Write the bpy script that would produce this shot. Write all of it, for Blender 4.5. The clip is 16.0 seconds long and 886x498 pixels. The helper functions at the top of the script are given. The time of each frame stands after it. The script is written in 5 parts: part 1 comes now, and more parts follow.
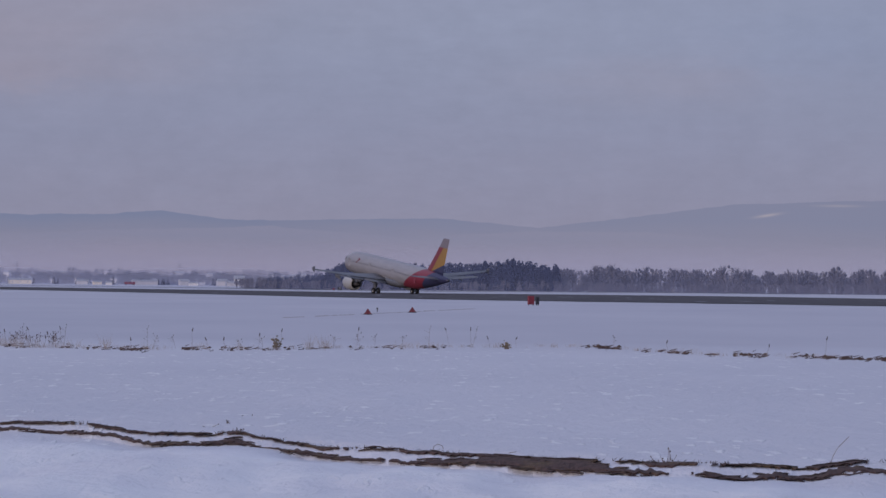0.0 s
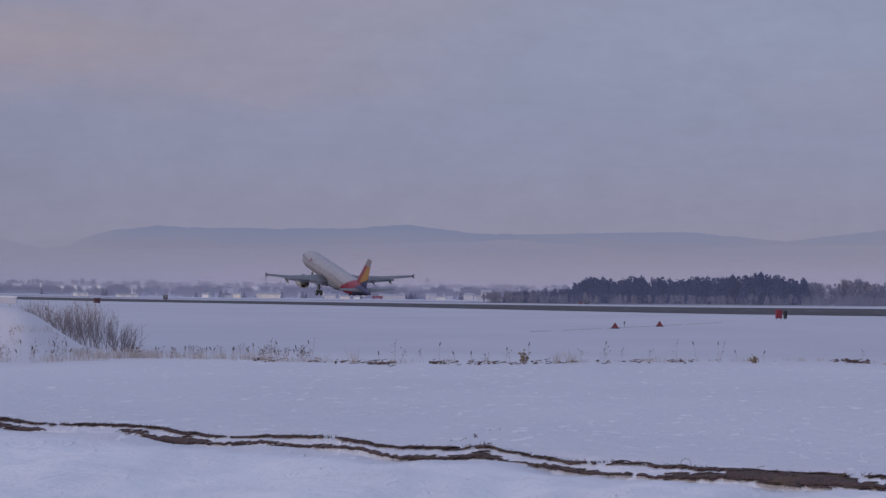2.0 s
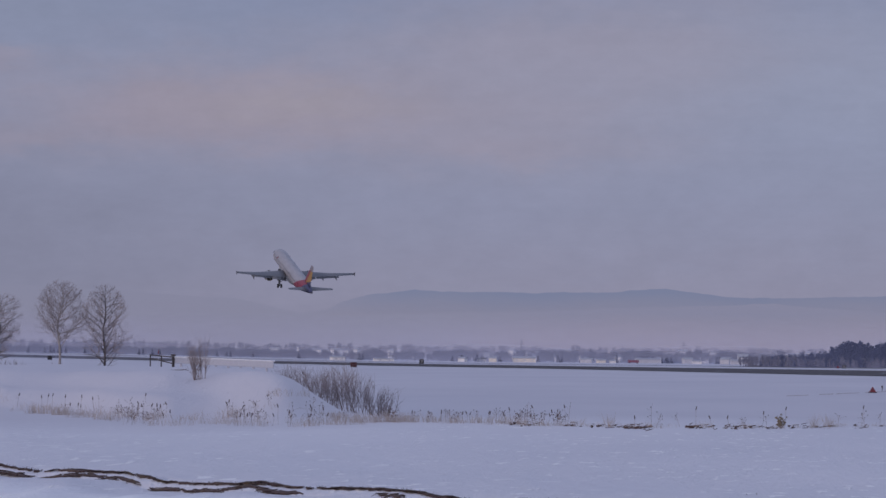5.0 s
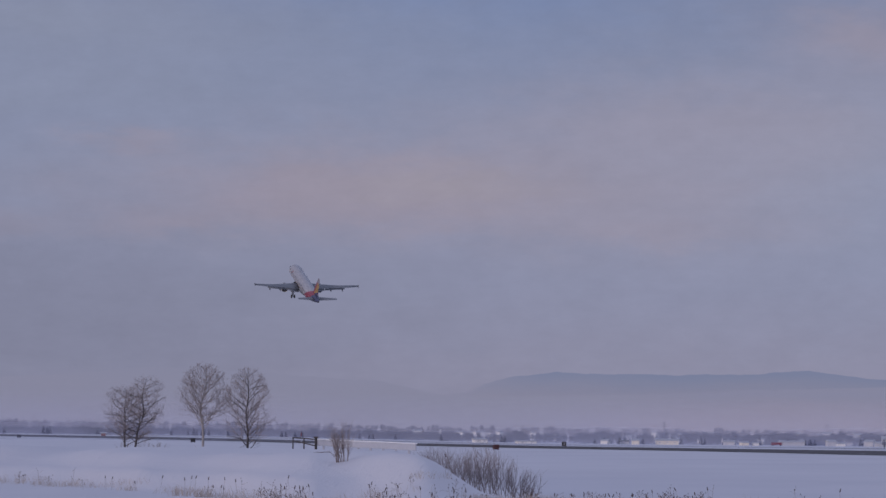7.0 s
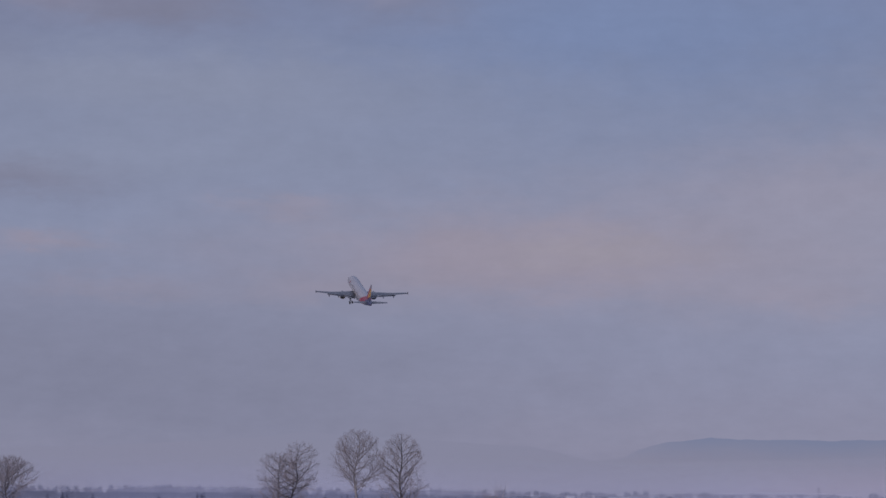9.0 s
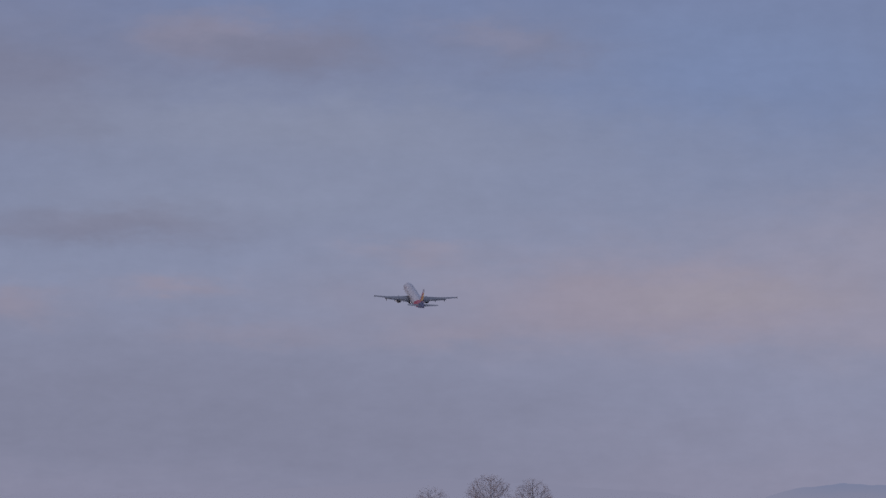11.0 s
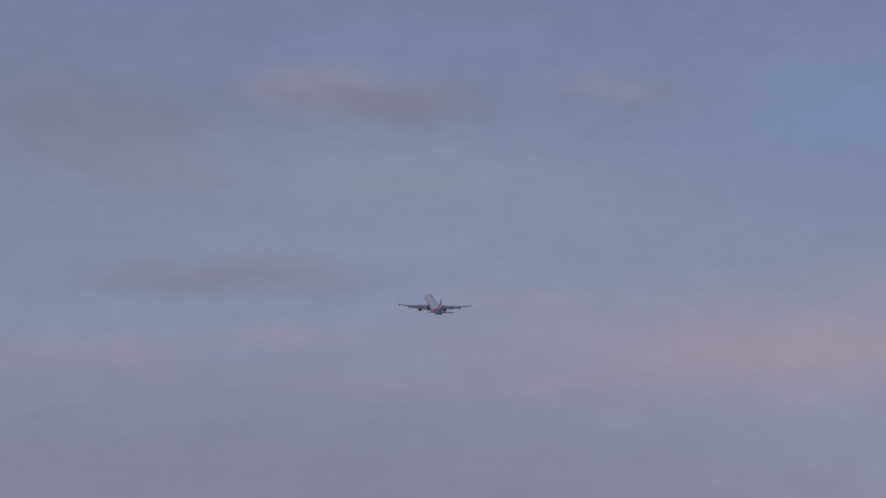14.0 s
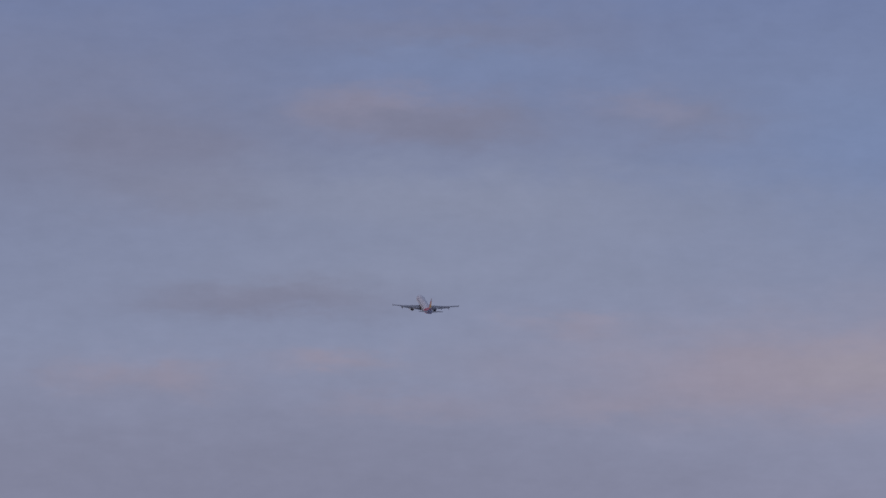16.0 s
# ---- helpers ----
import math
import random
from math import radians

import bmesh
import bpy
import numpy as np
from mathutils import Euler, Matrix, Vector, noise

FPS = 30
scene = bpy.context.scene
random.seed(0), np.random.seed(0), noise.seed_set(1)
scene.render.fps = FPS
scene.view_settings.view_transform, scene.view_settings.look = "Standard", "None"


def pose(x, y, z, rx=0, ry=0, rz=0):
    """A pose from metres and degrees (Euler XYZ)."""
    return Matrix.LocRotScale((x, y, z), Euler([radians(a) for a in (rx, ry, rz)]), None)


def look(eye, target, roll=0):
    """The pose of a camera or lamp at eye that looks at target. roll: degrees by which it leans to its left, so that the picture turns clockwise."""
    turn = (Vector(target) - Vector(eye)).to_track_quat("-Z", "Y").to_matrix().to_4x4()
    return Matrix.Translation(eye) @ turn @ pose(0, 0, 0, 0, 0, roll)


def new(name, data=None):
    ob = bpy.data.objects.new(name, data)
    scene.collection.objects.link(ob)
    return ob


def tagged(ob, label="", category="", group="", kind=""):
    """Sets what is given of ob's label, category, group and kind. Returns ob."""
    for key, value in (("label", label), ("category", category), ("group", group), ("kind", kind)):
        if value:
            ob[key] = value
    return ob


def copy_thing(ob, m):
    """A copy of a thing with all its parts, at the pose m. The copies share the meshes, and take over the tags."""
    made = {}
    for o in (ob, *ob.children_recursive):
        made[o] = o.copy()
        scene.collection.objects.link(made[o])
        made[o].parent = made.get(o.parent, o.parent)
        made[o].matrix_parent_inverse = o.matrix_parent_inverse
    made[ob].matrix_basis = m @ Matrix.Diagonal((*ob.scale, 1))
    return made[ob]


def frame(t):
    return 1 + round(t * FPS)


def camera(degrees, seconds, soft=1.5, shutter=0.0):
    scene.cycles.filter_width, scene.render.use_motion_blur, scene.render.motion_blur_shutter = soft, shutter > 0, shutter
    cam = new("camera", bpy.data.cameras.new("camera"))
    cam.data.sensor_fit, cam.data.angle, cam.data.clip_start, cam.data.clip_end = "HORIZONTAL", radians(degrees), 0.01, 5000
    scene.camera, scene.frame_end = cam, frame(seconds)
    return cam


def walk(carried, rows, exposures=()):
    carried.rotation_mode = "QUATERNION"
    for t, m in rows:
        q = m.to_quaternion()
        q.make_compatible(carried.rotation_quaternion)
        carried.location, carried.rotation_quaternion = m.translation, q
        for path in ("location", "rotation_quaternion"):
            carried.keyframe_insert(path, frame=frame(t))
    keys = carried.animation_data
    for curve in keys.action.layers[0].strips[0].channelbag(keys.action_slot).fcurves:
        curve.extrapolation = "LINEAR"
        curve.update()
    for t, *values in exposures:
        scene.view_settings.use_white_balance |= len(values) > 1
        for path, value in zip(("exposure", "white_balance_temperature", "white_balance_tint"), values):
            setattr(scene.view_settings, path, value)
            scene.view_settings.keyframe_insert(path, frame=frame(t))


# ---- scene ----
EYE = (0.0, 0.0, 3.2)
cam = camera(13.1, 16.0, soft=1.5)
walk(cam, [
    (0.0, pose(*EYE, 90.411, -0.610, -0.001)),
    (0.5, pose(*EYE, 90.431, -0.598, 1.126)),
    (1.0, pose(*EYE, 90.470, -0.587, 2.119)),
    (1.5, pose(*EYE, 90.528, -0.565, 2.947)),
    (2.0, pose(*EYE, 90.582, -0.544, 3.667)),
    (2.5, pose(*EYE, 90.616, -0.540, 4.306)),
    (3.0, pose(*EYE, 90.644, -0.536, 4.843)),
    (3.5, pose(*EYE, 90.734, -0.532, 5.558)),
    (4.0, pose(*EYE, 90.946, -0.528, 6.246)),
    (4.2, pose(*EYE, 91.038, -0.527, 6.527)),
    (6.3, pose(*EYE, 92.309, -0.521, 8.795)),
    (6.5, pose(*EYE, 92.411, -0.520, 9.032)),
    (7.0, pose(*EYE, 92.701, -0.519, 9.578)),
    (7.5, pose(*EYE, 93.014, -0.517, 10.104)),
    (8.0, pose(*EYE, 93.265, -0.515, 10.628)),
    (8.5, pose(*EYE, 93.471, -0.513, 11.257)),
    (9.0, pose(*EYE, 93.658, -0.511, 11.852)),
    (9.5, pose(*EYE, 93.845, -0.509, 12.438)),
    (9.7, pose(*EYE, 93.925, -0.509, 12.642)),
    (11.8, pose(*EYE, 94.518, -0.502, 14.368)),
    (12.0, pose(*EYE, 94.573, -0.502, 14.490)),
    (12.5, pose(*EYE, 94.711, -0.501, 14.759)),
    (13.0, pose(*EYE, 94.835, -0.500, 15.058)),
    (13.5, pose(*EYE, 94.953, -0.499, 15.315)),
    (14.0, pose(*EYE, 95.058, -0.498, 15.510)),
    (14.5, pose(*EYE, 95.168, -0.497, 15.646)),
    (15.0, pose(*EYE, 95.254, -0.497, 15.842)),
    (15.5, pose(*EYE, 95.320, -0.496, 16.005)),
    (16.0, pose(*EYE, 95.375, -0.495, 16.155)),
])

# ---- sky and light ----
# Soft cloud patches of a thin winter overcast: kind, bearing and height over the horizon, half widths (degrees), weight.
CLOUDS = [
    ('warm', 9.64, 3.63, 3.78, 0.67, 0.67),
    ('warm', 5.03, 4.5, 3.19, 0.67, 0.73),
    ('warm', 3.37, 5.83, 1.09, 0.42, 0.73),
    ('warm', 10.48, 3.58, 2.52, 0.38, 0.9),
    ('warm', 6.09, 3.44, 1.68, 0.59, 0.49),
    ('warm', 6.38, 3.0, 1.09, 0.18, 0.55),
    ('warm', -3.46, 2.97, 1.51, 0.29, 0.43),
    ('warm', 17.2, 7.45, 0.75, 0.28, 0.62),
    ('warm', 17.85, 3.71, 0.92, 0.13, 0.67),
    ('warm', 20.6, 3.41, 0.76, 0.22, 0.73),
    ('warm', 16.83, 3.02, 1.17, 0.15, 0.49),
    ('warm', 13.64, 3.05, 1.01, 0.18, 0.61),
    ('warm', 10.88, 3.4, 2.18, 0.34, 0.61),
    ('warm', 14.07, 4.22, 0.5, 0.15, 0.49),
    ('dark', 16.38, 7.22, 1.17, 0.3, 0.9),
    ('dark', 12.74, 7.3, 0.95, 0.3, 0.95),
    ('warm', 13.5, 7.5, 0.6, 0.16, 0.3),
    ('dark', 18.62, 4.63, 1.59, 0.22, 0.9),
    ('dark', 20.15, 6.14, 0.92, 0.3, 0.61),
    ('dark', 20.66, 6.9, 1.76, 0.5, 0.73),
    ('slate', 18.41, 1.83, 5.04, 0.76, 0.61),
    ('dark', 16.09, 8.57, 2.18, 0.34, 0.55),
    ('dark', 17.88, 4.68, 0.92, 0.18, 0.49),
    ('blue', 9.38, 7.0, 2.18, 1.09, 0.85),
    ('blue', 8.83, 6.95, 2.94, 0.5, 0.73),
    ('blue', 15.92, 8.15, 1.85, 0.25, 0.61),
    ('blue', -5.54, 3.65, 1.85, 0.59, 0.43),
    ('light', 16.7, 6.21, 3.36, 0.42, 0.43),
    ('light', 16.18, 5.04, 3.52, 0.42, 0.37),
    ('light', 14.99, 5.88, 4.2, 0.5, 0.37),
    ('bright', -2.5, 4.0, 8.0, 1.2, 0.65),
    ('slate', 20.64, 2.07, 6.71, 1.01, 0.68),
    ('dark', 22.15, 7.47, 2.77, 1.26, 0.45),
    ('slate', 16.5, 1.47, 4.2, 0.67, 0.3),
    ('slate', 14.5, 0.9, 3.2, 0.9, 0.5),
    ('pale', 9.5, 3.65, 1.3, 0.24, 0.75),
]
CLOUD_TINT = {"warm": (0.312, 0.277, 0.358), "pale": (0.325, 0.297, 0.365), "dark": (0.203, 0.209, 0.306), "slate": (0.213, 0.225, 0.328),
              "blue": (0.19, 0.245, 0.42), "light": (0.27, 0.295, 0.405), "bright": (0.30, 0.33, 0.465)}


class Nodes:
    """A short way to write node trees."""

    def __init__(self, tree):
        self.tree = tree
        tree.nodes.clear()

    def add(self, kind, **props):
        n = self.tree.nodes.new(kind)
        for k, v in props.items():
            if k == "operation":
                n.operation = v
            elif k == "blend":
                n.data_type, n.blend_type = "RGBA", v
        return n

    def put(self, socket, v):
        if isinstance(v, bpy.types.NodeSocket):
            self.tree.links.new(v, socket)
        else:
            socket.default_value = v

    def math(self, op, a, b=0.0, clamp=False):
        n = self.add("ShaderNodeMath", operation=op)
        n.use_clamp = clamp
        self.put(n.inputs[0], a)
        self.put(n.inputs[1], b)
        return n.outputs[0]

    def mix(self, f, a, b, blend="MIX"):
        n = self.add("ShaderNodeMix", blend=blend)
        self.put(n.inputs[0], f)
        self.put(n.inputs[6], (*a, 1) if isinstance(a, tuple) else a)
        self.put(n.inputs[7], (*b, 1) if isinstance(b, tuple) else b)
        return n.outputs[2]

    def noise(self, vec, scale, detail=4.0, rough=0.55):
        n = self.add("ShaderNodeTexNoise")
        if vec is not None:
            self.put(n.inputs["Vector"], vec)
        n.inputs["Scale"].default_value, n.inputs["Detail"].default_value = scale, detail
        n.inputs["Roughness"].default_value = rough
        return n.outputs["Fac"]

    def ramp(self, f, stops):
        n = self.add("ShaderNodeValToRGB")
        els = n.color_ramp.elements
        while len(els) < len(stops):
            els.new(0.5)
        for e, (p, c) in zip(els, stops):
            e.position, e.color = p, (*c, 1) if isinstance(c, tuple) else (c, c, c, 1)
        self.put(n.inputs[0], f)
        return n.outputs[0]

    def scaled(self, vec, s):
        n = self.add("ShaderNodeMapping")
        self.put(n.inputs["Vector"], vec)
        n.inputs["Scale"].default_value = s
        return n.outputs[0]


SUN_EL, SUN_AZ = 6.0, 222.0     # low behind the viewer, veiled; bearing is clockwise from the north (y)


def sky():
    world = bpy.data.worlds.new("world")
    scene.world = world
    world.use_nodes = True
    n = Nodes(world.node_tree)
    d = n.add("ShaderNodeTexCoord").outputs["Generated"]
    sep = n.add("ShaderNodeSeparateXYZ")
    n.put(sep.inputs[0], d)
    x, y, z = sep.outputs
    az = n.math("MULTIPLY", n.math("ARCTAN2", n.math("MULTIPLY", x, -1.0), y), 57.296)
    el = n.math("MULTIPLY", n.math("ARCSINE", z), 57.296)
    comb = n.add("ShaderNodeCombineXYZ")
    n.put(comb.inputs[0], az)
    n.put(comb.inputs[1], n.math("MULTIPLY", el, 2.2))
    flow = comb.outputs[0]
    w1 = n.math("SUBTRACT", n.noise(flow, 0.35, 5.0, 0.6), 0.5)
    w2 = n.math("SUBTRACT", n.noise(n.scaled(flow, (1.0, 1.3, 1.0)), 0.9, 5.0, 0.6), 0.5)
    azw = n.math("ADD", az, n.math("MULTIPLY", w1, 4.0))
    w3 = n.math("SUBTRACT", n.noise(flow, 2.6, 5.0, 0.65), 0.5)
    elw = n.math("ADD", n.math("ADD", el, n.math("MULTIPLY", w2, 0.75)), n.math("MULTIPLY", w3, 0.2))
    # veil of thin cloud: hazy mauve at the horizon, blue-grey higher, bright overhead
    f = n.math("DIVIDE", n.math("ADD", elw, 1.0), 91.0, clamp=True)
    col = n.ramp(f, [(0.0, (0.258, 0.250, 0.344)), (0.02, (0.270, 0.270, 0.382)), (0.035, (0.260, 0.277, 0.404)),
                     (0.055, (0.242, 0.274, 0.408)), (0.08, (0.207, 0.241, 0.378)), (0.115, (0.166, 0.212, 0.382)),
                     (0.3, (0.345, 0.385, 0.565)), (1.0, (0.40, 0.45, 0.69))])
    for kind, a, e, sa, se, wt in CLOUDS:
        u = n.math("DIVIDE", n.math("SUBTRACT", azw, a), sa)
        v = n.math("DIVIDE", n.math("SUBTRACT", elw, e), se)
        g = n.math("EXPONENT", n.math("MULTIPLY", n.math("ADD", n.math("MULTIPLY", u, u), n.math("MULTIPLY", v, v)), -0.7))
        col = n.mix(n.math("MULTIPLY", g, wt), col, CLOUD_TINT[kind])
    streak = n.noise(n.scaled(flow, (0.7, 1.0, 1.0)), 0.8, 6.0, 0.62)
    col = n.mix(1.0, col, n.ramp(streak, [(0.25, 0.972), (0.75, 1.028)]), "MULTIPLY")
    mottle = n.noise(n.scaled(flow, (1.0, 0.6, 1.0)), 1.7, 4.0, 0.6)
    col = n.mix(1.0, col, n.ramp(mottle, [(0.3, 0.975), (0.7, 1.025)]), "MULTIPLY")
    ripple = n.noise(n.scaled(flow, (0.8, 1.0, 1.0)), 3.2, 5.0, 0.65)
    col = n.mix(1.0, col, n.ramp(ripple, [(0.25, 0.98), (0.75, 1.02)]), "MULTIPLY")
    clear = n.add("ShaderNodeTexSky")
    clear.sky_type, clear.sun_disc = "NISHITA", False
    clear.sun_elevation, clear.sun_rotation = radians(SUN_EL), radians(SUN_AZ)
    thin = n.mix(1.0, clear.outputs[0], (0.05, 0.05, 0.05), "MULTIPLY")
    bg = n.add("ShaderNodeBackground")
    n.put(bg.inputs[0], n.mix(0.96, thin, col))
    bg.inputs[1].default_value = 1.0
    out = n.add("ShaderNodeOutputWorld")
    n.put(out.inputs[0], bg.outputs[0])
    sun = new("sun", bpy.data.lights.new("sun", "SUN"))
    sun.data.energy, sun.data.angle, sun.data.color = 1.0, radians(10), (1.0, 0.82, 0.76)
    a, e = radians(SUN_AZ), radians(SUN_EL)
    way = Vector((math.sin(a) * math.cos(e), math.cos(a) * math.cos(e), math.sin(e)))
    sun.matrix_world = look(way * 50, (0, 0, 0))


sky()


# ---- materials ----
def material(name, build):
    m = bpy.data.materials.new(name)
    m.use_nodes = True
    n = Nodes(m.node_tree)
    bsdf = n.add("ShaderNodeBsdfPrincipled")
    out = n.add("ShaderNodeOutputMaterial")
    n.put(out.inputs[0], bsdf.outputs[0])
    build(n, bsdf)
    return m


def worn(name, col, rough=0.6, metal=0.0, scale=6.0, amount=0.25, bump=0.0):
    """A plain surface with wear at two scales."""
    def build(n, b):
        p = n.add("ShaderNodeTexCoord").outputs["Object"]
        k = n.mix(0.5, n.noise(p, scale), n.noise(p, scale * 9, 2.0))
        lo, hi = tuple(c * (1 - amount) for c in col), tuple(min(1, c * (1 + amount)) for c in col)
        n.put(b.inputs["Base Color"], n.ramp(k, [(0.3, lo), (0.7, hi)]))
        b.inputs["Roughness"].default_value, b.inputs["Metallic"].default_value = rough, metal
        if bump:
            bp = n.add("ShaderNodeBump")
            bp.inputs["Strength"].default_value, bp.inputs["Distance"].default_value = 0.6, bump
            n.put(bp.inputs["Height"], k)
            n.put(b.inputs["Normal"], bp.outputs[0])
    return material(name, build)


def snow_build(n, b):
    p = n.add("ShaderNodeTexCoord").outputs["Object"]
    big = n.noise(n.scaled(p, (1.0, 0.35, 1.0)), 0.05, 4.0)
    mid = n.noise(n.scaled(p, (0.75, 0.6, 1.0)), 1.6, 6.0, 0.68)
    soft = n.noise(n.scaled(p, (0.55, 0.22, 1.0)), 0.9, 3.0, 0.5)
    fine = n.noise(n.scaled(p, (1.0, 0.5, 1.0)), 7.0, 4.0)
    col = n.ramp(big, [(0.3, (0.725, 0.715, 0.755)), (0.7, (0.82, 0.805, 0.835))])
    # plates of wind crust, in loose groups; their sun glints are painted near-white
    glint_flecks = n.ramp(n.noise(n.scaled(p, (2.3, 0.5, 1.0)), 1.0, 3.0, 0.55), [(0.60, 0.0), (0.65, 1.0)])
    groups = n.ramp(n.noise(n.scaled(p, (0.5, 0.2, 1.0)), 0.4, 3.0), [(0.42, 0.0), (0.56, 1.0)])
    crust = n.math("MULTIPLY", glint_flecks, groups)
    sep = n.add("ShaderNodeSeparateXYZ")
    n.put(sep.inputs[0], p)
    # dimmer light painted into the snow on the ditch's airfield side and the bank
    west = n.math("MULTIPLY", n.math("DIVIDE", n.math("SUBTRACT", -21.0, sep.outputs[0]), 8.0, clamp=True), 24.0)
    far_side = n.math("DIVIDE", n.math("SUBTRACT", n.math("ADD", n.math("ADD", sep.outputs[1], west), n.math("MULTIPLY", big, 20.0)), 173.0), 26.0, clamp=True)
    # drifted snow on the scarp's near side, its sunlit brightness painted into the colour
    line = n.math("ADD", n.math("MULTIPLY", sep.outputs[0], -0.98), 67.5)
    near_lit = n.math("DIVIDE", n.math("SUBTRACT", line, n.math("ADD", sep.outputs[1], n.math("MULTIPLY", mid, 2.0))), 3.0, clamp=True)
    lit_drift = n.ramp(soft, [(0.35, (0.90, 0.885, 0.91)), (0.62, (0.99, 0.98, 0.98))])
    col = n.mix(near_lit, col, lit_drift)
    near = n.mix(crust, col, (0.985, 0.975, 0.97))
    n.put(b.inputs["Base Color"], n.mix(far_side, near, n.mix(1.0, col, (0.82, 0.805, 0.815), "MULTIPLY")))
    b.inputs["Roughness"].default_value = 0.6
    h = n.math("ADD", n.math("MULTIPLY", mid, 0.34), n.math("MULTIPLY", fine, 0.05))
    h = n.math("ADD", h, n.math("MULTIPLY", n.math("MULTIPLY", soft, near_lit), 0.42))
    h = n.math("ADD", h, n.math("MULTIPLY", crust, 0.05))
    h = n.math("MULTIPLY", h, n.math("SUBTRACT", 1.0, n.math("MULTIPLY", far_side, 0.6)))
    bp = n.add("ShaderNodeBump")
    bp.inputs["Strength"].default_value, bp.inputs["Distance"].default_value = 0.85, 1.0
    n.put(bp.inputs["Height"], h)
    n.put(b.inputs["Normal"], bp.outputs[0])


def soil_build(n, b):
    """Bare wet earth with matted roots and ochre straw."""
    p = n.add("ShaderNodeTexCoord").outputs["Object"]
    clods = n.noise(p, 9.0, 5.0, 0.65)
    patch = n.noise(n.scaled(p, (1.0, 1.0, 3.0)), 1.3, 4.0)
    col = n.ramp(clods, [(0.3, (0.045, 0.029, 0.028)), (0.7, (0.135, 0.082, 0.07))])
    col = n.mix(n.ramp(patch, [(0.52, 0.0), (0.66, 0.75)]), col, n.ramp(clods, [(0.35, (0.07, 0.045, 0.022)), (0.7, (0.19, 0.13, 0.065))]))
    n.put(b.inputs["Base Color"], col)
    b.inputs["Roughness"].default_value = 0.95
    bp = n.add("ShaderNodeBump")
    bp.inputs["Strength"].default_value, bp.inputs["Distance"].default_value = 0.7, 0.05
    n.put(bp.inputs["Height"], clods)
    n.put(b.inputs["Normal"], bp.outputs[0])


def asphalt_build(n, b):
    p = n.add("ShaderNodeTexCoord").outputs["Object"]
    k = n.noise(p, 0.12, 5.0)
    s = n.noise(n.scaled(p, (1.0, 0.06, 1.0)), 0.35, 5.0, 0.7)
    col = n.ramp(k, [(0.3, (0.050, 0.045, 0.050)), (0.7, (0.085, 0.075, 0.08))])
    n.put(b.inputs["Base Color"], n.mix(n.ramp(s, [(0.60, 0.0), (0.72, 0.5)]), col, (0.6, 0.6, 0.65)))
    b.inputs["Roughness"].default_value = 0.9


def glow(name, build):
    """A plain far backdrop; the light of hazy air is put into its emission."""
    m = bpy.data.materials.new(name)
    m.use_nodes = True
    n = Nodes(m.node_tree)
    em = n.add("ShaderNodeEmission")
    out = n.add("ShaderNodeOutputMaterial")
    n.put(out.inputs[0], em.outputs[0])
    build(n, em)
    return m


def fuselage_build(n, b):
    p = n.add("ShaderNodeTexCoord").outputs["Object"]
    sep = n.add("ShaderNodeSeparateXYZ")
    n.put(sep.inputs[0], p)
    x, y, z = sep.outputs
    dirt = n.noise(n.scaled(p, (1, 0.2, 1)), 2.0, 5.0)
    white = n.ramp(dirt, [(0.3, (0.315, 0.305, 0.325)), (0.7, (0.385, 0.372, 0.39))])
    belly = n.math("LESS_THAN", z, -1.25)
    col = n.mix(belly, white, (0.27, 0.27, 0.29))
    slant = n.math("ADD", n.math("ADD", y, n.math("MULTIPLY", z, 2.0)), 9.4)
    col = n.mix(n.math("LESS_THAN", slant, 0.0), col, (0.26, 0.038, 0.062))
    slant2 = n.math("ADD", n.math("ADD", y, n.math("MULTIPLY", z, 1.2)), 14.9)
    col = n.mix(n.math("LESS_THAN", slant2, 0.0), col, (0.05, 0.054, 0.12))
    n.put(b.inputs["Base Color"], col)
    b.inputs["Roughness"].default_value = 0.38


def fin_build(n, b):
    p = n.add("ShaderNodeTexCoord").outputs["Object"]
    sep = n.add("ShaderNodeSeparateXYZ")
    n.put(sep.inputs[0], p)
    x, y, z = sep.outputs
    back = n.math("SUBTRACT", n.math("SUBTRACT", -13.6, n.math("MULTIPLY", n.math("SUBTRACT", z, 2.0), 0.98)), y)
    grain = n.noise(p, 1.5, 4.0)
    col = n.mix(n.math("GREATER_THAN", back, 1.85), (0.27, 0.042, 0.062), (0.40, 0.225, 0.055))
    low = n.math("SUBTRACT", n.math("SUBTRACT", z, 2.1), n.math("MULTIPLY", n.math("SUBTRACT", -16.4, y), 0.34))
    col = n.mix(n.math("LESS_THAN", low, 0.0), col, (0.05, 0.054, 0.12))
    col = n.mix(n.math("GREATER_THAN", z, 6.3), col, (0.25, 0.215, 0.235))
    n.put(b.inputs["Base Color"], n.mix(1.0, col, n.ramp(grain, [(0.3, 0.88), (0.7, 1.0)]), "MULTIPLY"))
    b.inputs["Roughness"].default_value = 0.4


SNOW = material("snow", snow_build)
ASPHALT = material("asphalt", asphalt_build)
SKIN = material("fuselage_paint", fuselage_build)
FIN = material("fin_paint", fin_build)
WING = worn("wing_grey", (0.145, 0.15, 0.168), 0.45, 0.0, 1.0, 0.15)
WHITE_PAINT = worn("white_paint", (0.48, 0.48, 0.48), 0.45, 0.0, 2.0, 0.1)
DARK_METAL = worn("dark_metal", (0.06, 0.06, 0.065), 0.5, 0.6, 3.0, 0.3)
STEEL = worn("steel", (0.45, 0.45, 0.46), 0.35, 0.8, 3.0, 0.2)
RUBBER = worn("rubber", (0.02, 0.02, 0.022), 0.85, 0.0, 8.0, 0.3)
